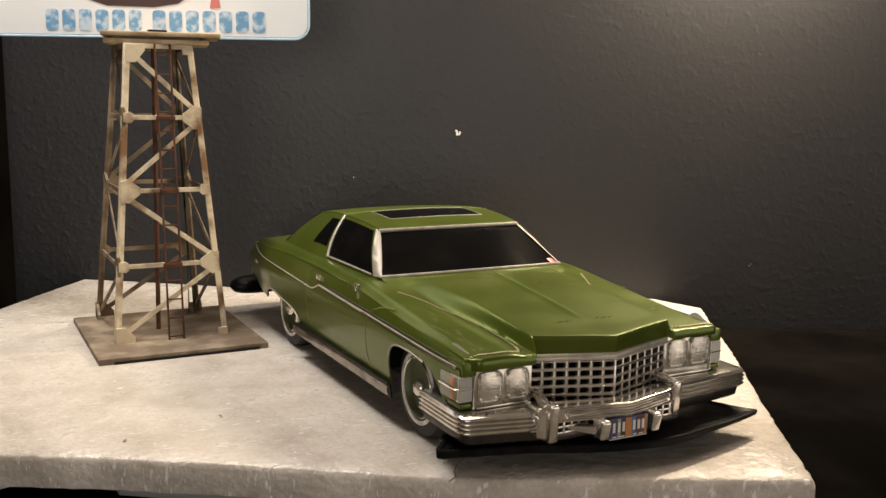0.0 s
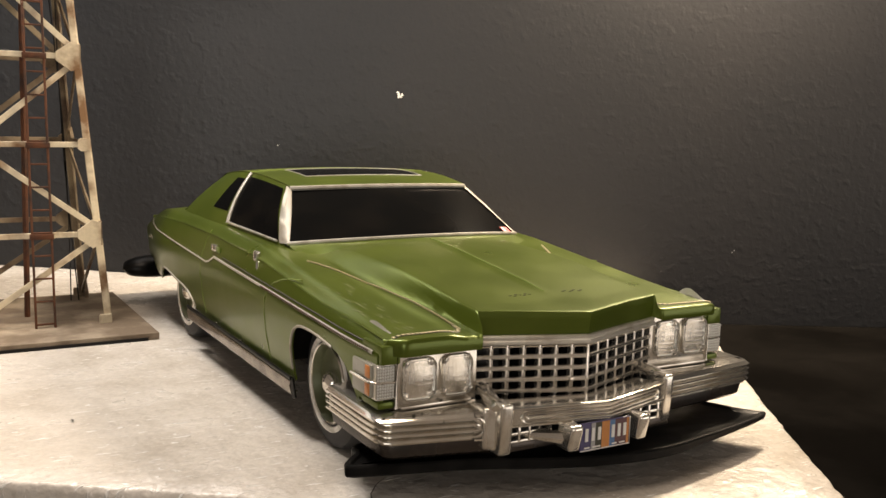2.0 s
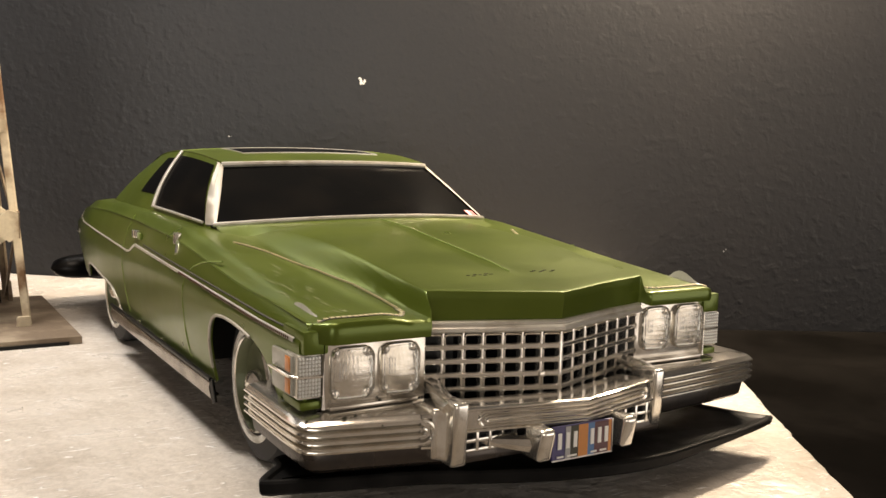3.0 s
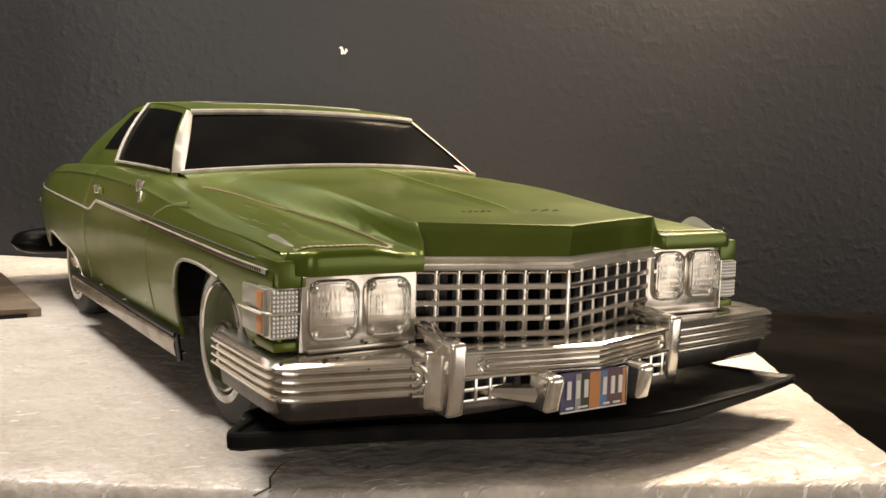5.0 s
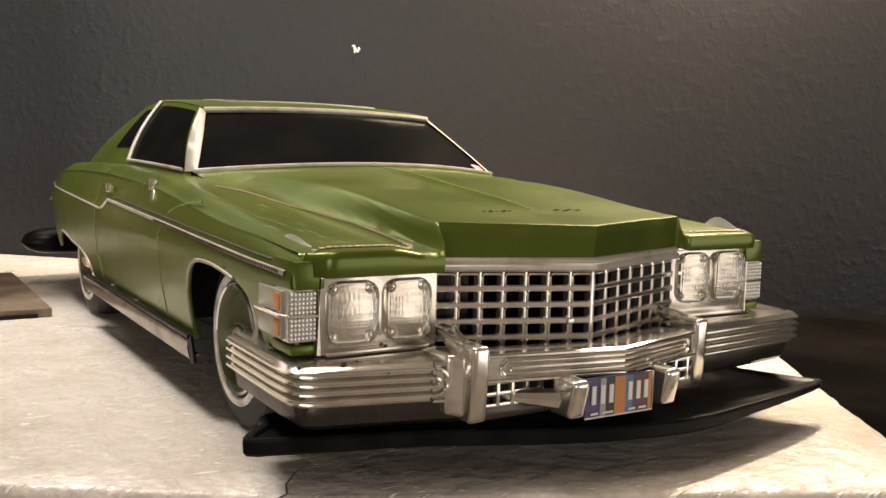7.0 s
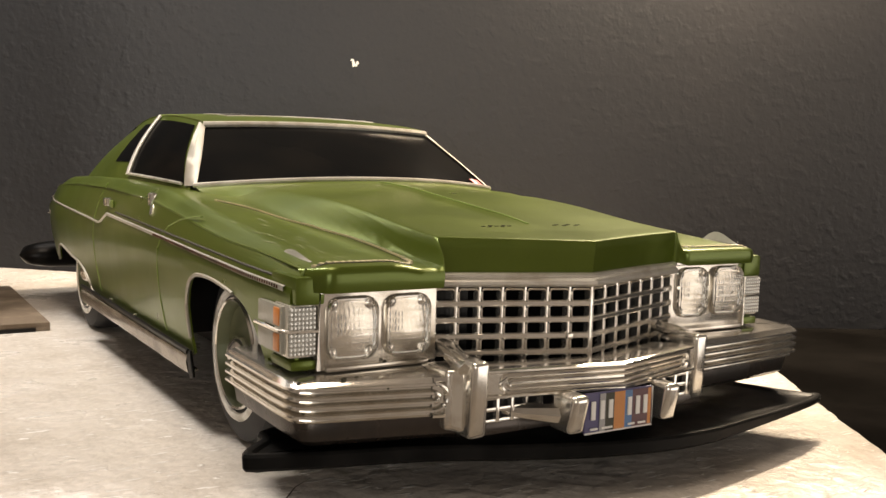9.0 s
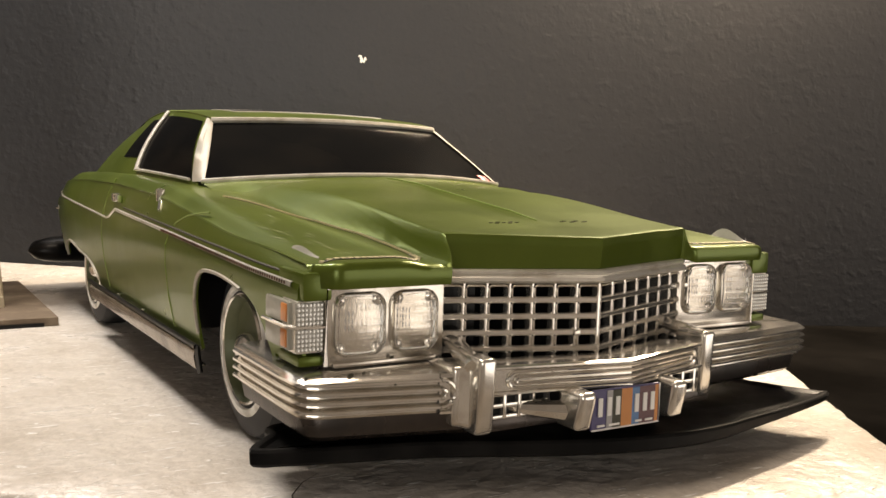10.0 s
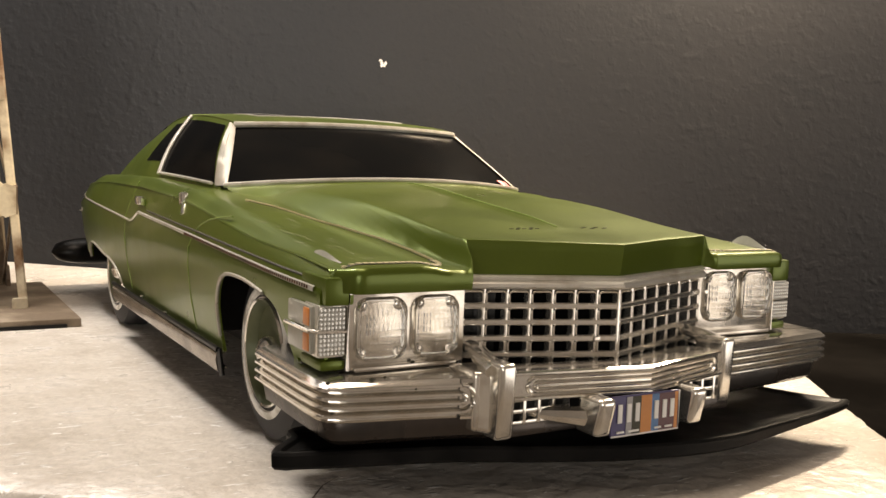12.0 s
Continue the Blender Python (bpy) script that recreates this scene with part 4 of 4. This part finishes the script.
        part("side_lens", box(min(s * 0.0985, s * 0.1022), max(s * 0.0985, s * 0.1022), 0.0215, 0.0400, z0, z1, 0.0006), SMOKE, corner, "smoky side marker lens")
        part("amber_lens", box(min(s * 0.0990, s * 0.1026), max(s * 0.0990, s * 0.1026), 0.0225, 0.0270, z0 + 0.0006, z1 - 0.0006, 0.0006), AMBER, corner, "amber strip")
    part("lamp_rail", tube([(s * 0.1030, 0.0400, 0.0553), (s * 0.1030, 0.0215, 0.0553), (s * 0.1012, 0.0183, 0.0553), (s * 0.0925, 0.0172, 0.0553)], 0.0006, 6), CHROME, corner)
    wing = part("wing_corner", box(min(s * 0.0905, s * 0.0998), max(s * 0.0905, s * 0.0998), 0.0168, 0.036, 0.0628, 0.0712, 0.0012), GREEN, car)
    below = part("lower_wing", box(min(s * 0.0925, s * 0.1005), max(s * 0.0925, s * 0.1005), 0.0180, 0.034, 0.0436, 0.0468, 0.0012), GREEN, car)
    if s > 0:
        for piece in (corner, wing, below):
            piece.location.y += 0.0050

# number plate with plain bars for its characters
PX, PZ = -0.0029, 0.0290
plate_part = part("number_plate", box(PX - 0.0138, PX + 0.0138, -0.0125, -0.0117, PZ - 0.0064, PZ + 0.0064, 0.0003), PURPLE, car, "small multicoloured number plate", smooth=False)
for x0, x1, mat in ((-0.0080, -0.0058, GREYCARD), (-0.0058, -0.0022, DARKLINE), (-0.0022, 0.0022, ORANGE), (0.0022, 0.0052, BLUE), (0.0052, 0.0118, MAROON), (0.0118, 0.0132, ORANGE)):
    part("plate_stripe", box(PX + x0, PX + x1, -0.0128, -0.0124, PZ - 0.0059, PZ + 0.0059), mat, plate_part, smooth=False)
for x in (-0.0108, -0.0072, -0.0038, 0.0040, 0.0074, 0.0106):
    part("plate_bar", box(PX + x - 0.0008, PX + x + 0.0008, -0.0132, -0.0127, PZ - 0.0020, PZ + 0.0038, 0.0001), WHITE, plate_part, smooth=False)
for x0, x1 in ((-0.0118, -0.0090), (-0.0072, -0.0030), (0.0036, 0.0062), (0.0078, 0.0108)):
    part("plate_bar", box(PX + x0, PX + x1, -0.0132, -0.0127, PZ - 0.0052, PZ - 0.0046), WHITE, plate_part, smooth=False)
part("plate_edge", tube([(PX - 0.0138, -0.0127, PZ - 0.0062), (PX + 0.0138, -0.0127, PZ - 0.0062), (PX + 0.0138, -0.0127, PZ + 0.0062)], 0.00028, 5), WHITE, plate_part)


# black crash skid, front and rear
SKID = [(-0.1125, 0.0240), (-0.1112, 0.0200), (-0.0900, 0.0145), (-0.0605, 0.0080), (-0.0360, -0.0015), (-0.0150, -0.0085), (0.0030, -0.0125), (0.0220, -0.0145), (0.0400, -0.0138),
        (0.0570, -0.0105), (0.0850, -0.0050), (0.1070, 0.0005), (0.1190, 0.0050), (0.1225, 0.0078), (0.1195, 0.0110), (0.1130, 0.0210), (0.1070, 0.0330), (0.0960, 0.0470),
        (0.0000, 0.0520), (-0.0900, 0.0470), (-0.1030, 0.0350), (-0.1100, 0.0280)]


def closed_spline(points, per):
    """A smooth closed line through plan points."""
    n, out = len(points), []
    for i in range(n):
        p0, p1, p2, p3 = (Vector(points[(i + d) % n]) for d in (-1, 0, 1, 2))
        for k in range(per):
            t = k / per
            out.append(0.5 * (2 * p1 + (p2 - p0) * t + (2 * p0 - 5 * p1 + 4 * p2 - p3) * t * t + (3 * p1 - p0 - 3 * p2 + p3) * t ** 3))
    return out


def front_skid():
    """A flat dished blade with a raised, rounded front rim."""
    line = closed_spline(SKID, 5)
    n = len(line)
    inward = []
    for i in range(n):
        d = (line[(i + 1) % n] - line[i - 1]).normalized()
        inward.append(Vector((-d.y, d.x)))
    rings = []
    for inset, dz in ((0.0045, -0.0058), (0.0012, -0.0054), (0.0002, -0.0044), (0.0, -0.0010), (0.0006, -0.0002), (0.0016, 0.0), (0.0028, -0.0003), (0.0036, -0.0013), (0.0065, -0.0017)):
        ring = []
        for p, w in zip(line, inward):
            q = p + w * inset
            slim = 1 - 0.45 * sstep(0.02, 0.12, p.x)
            ring.append((q.x, q.y, 0.0205 - 0.0165 * (q.x + 0.112) / 0.94 + dz * slim))
        rings.append(ring)
    bm = grid(rings, closed=True)
    bm.verts.ensure_lookup_table()
    bm.faces.new([bm.verts[k] for k in range(n)])
    bm.faces.new([bm.verts[len(bm.verts) - n + k] for k in range(n)])
    return part("front_skid", bm, SKIDBLACK, car, "curved black plastic crash bumper with a raised rim", sharp=35)


front_skid()
part("skid_mount", box(-0.03, 0.03, 0.02, 0.07, 0.010, 0.0145, 0.001), BLACK, car)
rear_pts = [(0.108 - 0.216 * i / 40, 0.497 - 0.014 * abs((0.108 - 0.216 * i / 40) / 0.108) ** 2.5, 0.0305) for i in range(41)]
part("rear_skid", tube(rear_pts, lambda t: 0.0150 * (1 - abs(2 * t - 1) ** 9) ** 0.5 + 0.0008, 16, flat=0.62), BLACK, car, "black plastic rear crash bumper")
part("skid_mount", box(-0.03, 0.03, 0.44, 0.50, 0.024, 0.032, 0.001), BLACK, car)


# wheels
def wheel(cx, cy, s):
    def ring(prof, n=48):
        return grid([[(cx + s * o, cy + r * math.cos(2 * math.pi * i / n), WHEEL_Z + r * math.sin(2 * math.pi * i / n)) for o, r in prof] for i in range(n + 1)])
    w = part("wheel", ring([(-0.022, 0.0), (-0.022, 0.026), (-0.020, 0.0315), (-0.016, 0.0335), (-0.006, 0.0335), (-0.002, 0.0316), (-0.0003, 0.0275), (0.0, 0.0244)]), RUBBER, car, "black rubber tyre with whitewall")
    part("whitewall", ring([(0.0, 0.0245), (0.0006, 0.0241), (0.0009, 0.0232), (0.0006, 0.0220), (-0.0004, 0.0214)]), WHITEWALL, w, "white sidewall band")
    part("tyre_bead", ring([(-0.0004, 0.0215), (0.0001, 0.0209), (-0.0008, 0.0200)]), RUBBER, w)
    part("rim", ring([(0.0002, 0.0201), (0.0006, 0.0193), (-0.0006, 0.0184), (-0.0035, 0.0174), (-0.0045, 0.0130), (-0.0030, 0.0075), (-0.0030, 0.0)]), RIM, w, "dull green wheel disc")
    part("rim_edge", ring([(0.0002, 0.0204), (0.0010, 0.0198), (0.0006, 0.0192)]), CHROME, w)
    part("hub_cap", ring([(-0.0030, 0.0062), (-0.0005, 0.0060), (0.0016, 0.0045), (0.0026, 0.0022), (0.0030, 0.0)]), CHROME, w, "small chrome hub cap")
    return w


for s in (-1, 1):
    wheel(s * 0.0893, FWY, s)
    wheel(s * 0.0900, RWY, s)


# ---- tower ----
TB, TT, TC = 0.0465, 0.0262, Vector((-0.1825, 0.455))
TZ0, TZ1 = 0.005, 0.262
tower = thing("oil_tower", "weathered cream lattice model tower with rusty ladder", "model tower", (TC.x, TC.y, 0))


def tower_corner(sx, sy, z):
    k = TB + (TT - TB) * (z - TZ0) / (TZ1 - TZ0)
    return Vector((TC.x + sx * k, TC.y + sy * k * (1.18 if sy < 0 else 1.22), z))


part("base_plate", box(-0.252, -0.110, 0.352, 0.517, 0.0, 0.0052, 0.0008), BASEWOOD, tower, "worn brown base board")
# black strip painted in for the shaded gap under the board
part("gap_shade_strip", box(-0.240, -0.118, 0.3512, 0.354, -0.0001, 0.0022), BLACK, tower, smooth=False)
levels = [TZ0, 0.071, 0.136, 0.199, TZ1 - 0.002]
for sx in (-1, 1):
    for sy in (-1, 1):
        a, b = tower_corner(sx, sy, TZ0 - 0.001), tower_corner(sx, sy, TZ1)
        leg = bar(a, b, 0.0046, 0.0018, up=(0, 1, 0))
        bar(a + Vector((sx * 0.0022, -sy * 0.002, 0)), b + Vector((sx * 0.0022, -sy * 0.002, 0)), 0.0018, 0.0042, leg, up=(0, 1, 0))
        # back legs take the darker colour with grime and shade in it
        part("leg", leg, BONE if sy < 0 else BONE_GRIME_SHADE, tower)
faces = (((-1, -1), (1, -1)), ((1, 1), (-1, 1)), ((-1, 1), (-1, -1)), ((1, -1), (1, 1)))
for f, (ca, cb) in enumerate(faces):
    up = (0, 1, 0) if f < 2 else (1, 0, 0)
    nrm = Vector((0, -0.0012 if f == 0 else 0.0012, 0)) if f < 2 else Vector((-0.0012 if f == 2 else 0.0012, 0, 0))
    joints = {}
    for i, z in enumerate(levels):
        if i == 0:
            continue
        a, b = tower_corner(*ca, z), tower_corner(*cb, z)
        part("cross_bar", bar(a + nrm, b + nrm, 0.0040, 0.0014, up=up), BONE if f == 0 else BONE_GRIME_SHADE, tower)
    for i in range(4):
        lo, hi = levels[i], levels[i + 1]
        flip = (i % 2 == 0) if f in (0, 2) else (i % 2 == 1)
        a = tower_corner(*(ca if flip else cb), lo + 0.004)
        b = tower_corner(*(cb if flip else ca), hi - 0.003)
        part("diagonal", bar(a, b, 0.0042, 0.0014, up=up), BONE if f == 0 else BONE_GRIME_SHADE, tower)
        joints.setdefault((ca if flip else cb, lo), True)
        joints.setdefault((cb if flip else ca, hi), True)
    for cc in (ca, cb):
        for z in levels:
            big = joints.get((cc, z), False)
            if f >= 2 and not big:
                continue
            o = tower_corner(*cc, z)
            dx = (tower_corner(*(cb if cc == ca else ca), z) - o).normalized()
            w = 0.0140 if big else 0.0065
            shape = [(-0.002, -0.6 * w), (0.004, -0.75 * w), (w, -0.003), (w, 0.003), (0.004, 0.75 * w), (-0.002, 0.6 * w)]
            if z == TZ0:
                shape = [(-0.002, 0.0), (w, 0.0), (w, 0.005), (0.006, w), (-0.002, w)]
            if z == levels[-1]:
                shape = [(-0.002, 0.001), (-0.002, -w), (0.006, -w), (w, -0.004), (w, 0.001)]
            n2 = nrm.normalized()
            gus = bmesh.new()
            vs = [[gus.verts.new(o + dx * u + Vector((0, 0, v)) + n2 * q) for u, v in shape] for q in (0.0004, 0.0030)]
            gus.faces.new(vs[0])
            gus.faces.new(vs[1][::-1])
            for k in range(len(shape)):
                k2 = (k + 1) % len(shape)
                gus.faces.new((vs[0][k], vs[0][k2], vs[1][k2], vs[1][k]))
            part("gusset", gus, BONE if f == 0 else BONE_GRIME_SHADE, tower, smooth=False)
# rusty ladder inside the front face and a dark pipe
lx, lw = -0.1800, 0.0064
ladder = part("ladder", bar((lx - lw, 0.3955, 0.005), (lx - lw, 0.4215, 0.262), 0.0016, 0.0016), RUST, tower, "rusty brown ladder")
part("rail", bar((lx + lw, 0.3955, 0.005), (lx + lw, 0.4215, 0.262), 0.0016, 0.0016), RUST, ladder)
for i in range(16):
    z = 0.008 + 0.0163 * i
    y = 0.3955 + 0.026 * (z - 0.005) / 0.257
    part("rung", bar((lx - lw, y, z), (lx + lw, y, z), 0.0016, 0.0013), RUST, ladder)
part("pipe", tube([(-0.187, 0.440, 0.005), (-0.184, 0.440, 0.262)], 0.0021, 8), RUST, tower, "dark rusty pipe")
for z in (0.071, 0.136, 0.199):
    part("ladder_stay", box(lx - 0.008, lx + 0.008, 0.4005 + (z - 0.07) * 0.1, 0.4045 + (z - 0.07) * 0.1, z - 0.0025, z + 0.0015, 0.0004), RUST, tower)
# loose black wires beside the back leg
for dx, sag in ((0.0, 0.004), (0.006, -0.003)):
    run = [(TC.x + 0.020 + dx + 0.014 * t + sag * math.sin(math.pi * t), TC.y + 0.020 + 0.012 * t, 0.262 - 0.256 * t) for t in [i / 16 for i in range(17)]]
    part("wire", tube(run, 0.0005, 6), BLACK, tower, "thin black wire")
# top planks
PROT = Matrix.Translation((TC.x + 0.006, TC.y, 0)) @ Matrix.Rotation(radians(-12), 4, "Z")
part("top_plank", box(-0.045, 0.043, -0.034, 0.030, 0.2622, 0.2660, 0.0006, None, PROT), TAN, tower, "tan wooden plank")
# dark inset board added for the shaded gap between the planks
part("top_plank", box(-0.038, 0.036, -0.030, 0.028, 0.2660, 0.2684, 0.0004, None, PROT), GREYWOOD, tower)
part("top_plank", box(-0.047, 0.053, -0.036, 0.030, 0.2684, 0.2722, 0.0010, None, PROT), TAN, tower, "tan wooden plank")

# ---- sign ----
SM = Matrix.Translation(Vector((-0.1735, 0.4750, 0.2695)) - E * 0.0095) @ Matrix.Rotation(radians(WALL_ROT), 4, "Z")
sign = thing("sign_plate", "white enamel plate with worn blue lettering and rounded corners", "sign", SM.translation)


def on_sign(outline, y0, y1):
    bm = plate(outline, y0, y1)
    for v in bm.verts:
        v.co = SM @ Vector((v.co.x, -v.co.z, v.co.y))
    return bm


part("plate", on_sign(rounded_rect(0, 0.076, 0.300, 0.152, 0.014), 0.0, 0.0012), SIGNRIM, sign, "pale blue rim", smooth=False)
part("face", on_sign(rounded_rect(0, 0.0763, 0.2955, 0.1475, 0.012), 0.0012, 0.0016), SIGNWHITE, sign, smooth=False)
rim = [SM @ Vector((x, -0.0016, z)) for x, z in rounded_rect(0, 0.076, 0.2985, 0.1505, 0.0135)]
part("rolled_rim", tube(rim + rim[:1], 0.0009, 6), SIGNRIM, sign)
# the worn lettering stands as plain blue blocks
x = -0.0915
for word in (6, 7):
    for i in range(word):
        part("letter_block", on_sign(rounded_rect(x + 0.0062, 0.0155, 0.0118, 0.019, 0.003, 2), 0.0016, 0.0019), SIGNBLUE, sign, smooth=False)
        x += 0.0152
    x += 0.0065
# printed picture above: dark boat-like car silhouette and a small red figure shape
hull = [(-0.057, 0.041), (-0.052, 0.034), (-0.035, 0.0285), (0.008, 0.0275), (0.030, 0.031), (0.038, 0.036), (0.041, 0.041)]
part("printed_car", on_sign(hull, 0.0016, 0.0019), SIGNDARK, sign, smooth=False)
part("printed_trim", on_sign([(-0.055, 0.0412), (0.040, 0.0412), (0.043, 0.0455), (-0.058, 0.0455)], 0.0016, 0.0018), GREYCARD, sign, smooth=False)
part("printed_stripe", on_sign([(-0.058, 0.0457), (0.043, 0.0457), (0.046, 0.060), (-0.060, 0.060)], 0.0016, 0.0018), SIGNRED, sign, smooth=False)
part("printed_pump", on_sign([(0.059, 0.0275), (0.069, 0.0275), (0.0655, 0.050), (0.0625, 0.050)], 0.0016, 0.0019), SIGNRED, sign, smooth=False)
# bracket added to hold the sign, black like the plank gap
part("sign_bracket", box(-0.008, 0.008, 0.0, 0.010, 0.262, 0.276, 0.001, None, Matrix.Translation((-0.177, 0.452, 0))), BLACK, sign)

# ---- small marks ----
rnd = random.Random(11)


def fleck(name, m, size, mat, label, n=5):
    bm = bmesh.new()
    for i in range(n):
        a = [(rnd.uniform(-1, 1) * size, rnd.uniform(-1, 1) * size) for _ in range(1)][0]
        r = size * rnd.uniform(0.25, 0.6)
        k = 7
        vs = [bm.verts.new(m @ Vector((a[0] + r * math.cos(2 * math.pi * j / k) * rnd.uniform(0.5, 1.2), a[1] + r * math.sin(2 * math.pi * j / k) * rnd.uniform(0.5, 1.2), 0.0003 + 0.00008 * i))) for j in range(k)]
        bm.faces.new(vs)
    return tagged(part(name, bm, mat, None, smooth=False), label, "mark")


def wall_m(along, z):
    e, n = E, N
    m = Matrix((e, Vector((0, 0, 1)), -n)).transposed().to_4x4()
    m.translation = at_wall(along, WALL_D - 0.0002, z)
    return m


fleck("paint_chip", wall_m(-0.0955, 0.1815), 0.0030, WHITE, "white chip in the dark wall paint", 7)
fleck("paint_chip", wall_m(-0.2085, 0.132), 0.0012, WHITE, "tiny white chip in the dark wall paint", 2)
fleck("paint_chip", wall_m(0.235, 0.040), 0.0012, GREYCARD, "tiny pale chip in the dark wall paint", 3)
for x, y, s, mat in ((-0.194, 0.190, 0.0018, DARKLINE), (-0.262, 0.168, 0.0018, RUST), (-0.162, 0.218, 0.0008, DARKLINE), (-0.33, 0.25, 0.0012, DARKLINE), (-0.30, 0.24, 0.001, DARKLINE), (-0.34, 0.30, 0.001, DARKLINE), (0.12, 0.005, 0.0006, DARKLINE)):
    fleck("crumb", Matrix.Translation((x, y, 0.0001)), s, mat, "tiny dark crumb lying on the foam", 3)["group"] = "crumbs on the foam"

# chips in the plating
for x, y, z, r in ((-0.0880, 0.0090, 0.0424, 0.0008), (-0.0840, 0.0090, 0.0427, 0.0005), (-0.0710, 0.0163, 0.0448, 0.0006), (-0.0985, 0.0178, 0.0550, 0.0005), (-0.1000, 0.0130, 0.0416, 0.0006),
                   (-0.1000, 0.0098, 0.0335, 0.0005), (-0.0760, 0.0045, 0.0395, 0.0004), (0.0030, -0.0119, 0.0440, 0.0005)):
    bm = bmesh.new()
    bmesh.ops.create_icosphere(bm, subdivisions=1, radius=r, matrix=Matrix.Translation((x, y, z)) @ Matrix.Diagonal((1.3, 0.6, 0.8, 1)))
    part("plating_chip", bm, DARKLINE, bumper, "dark chip in the plating")
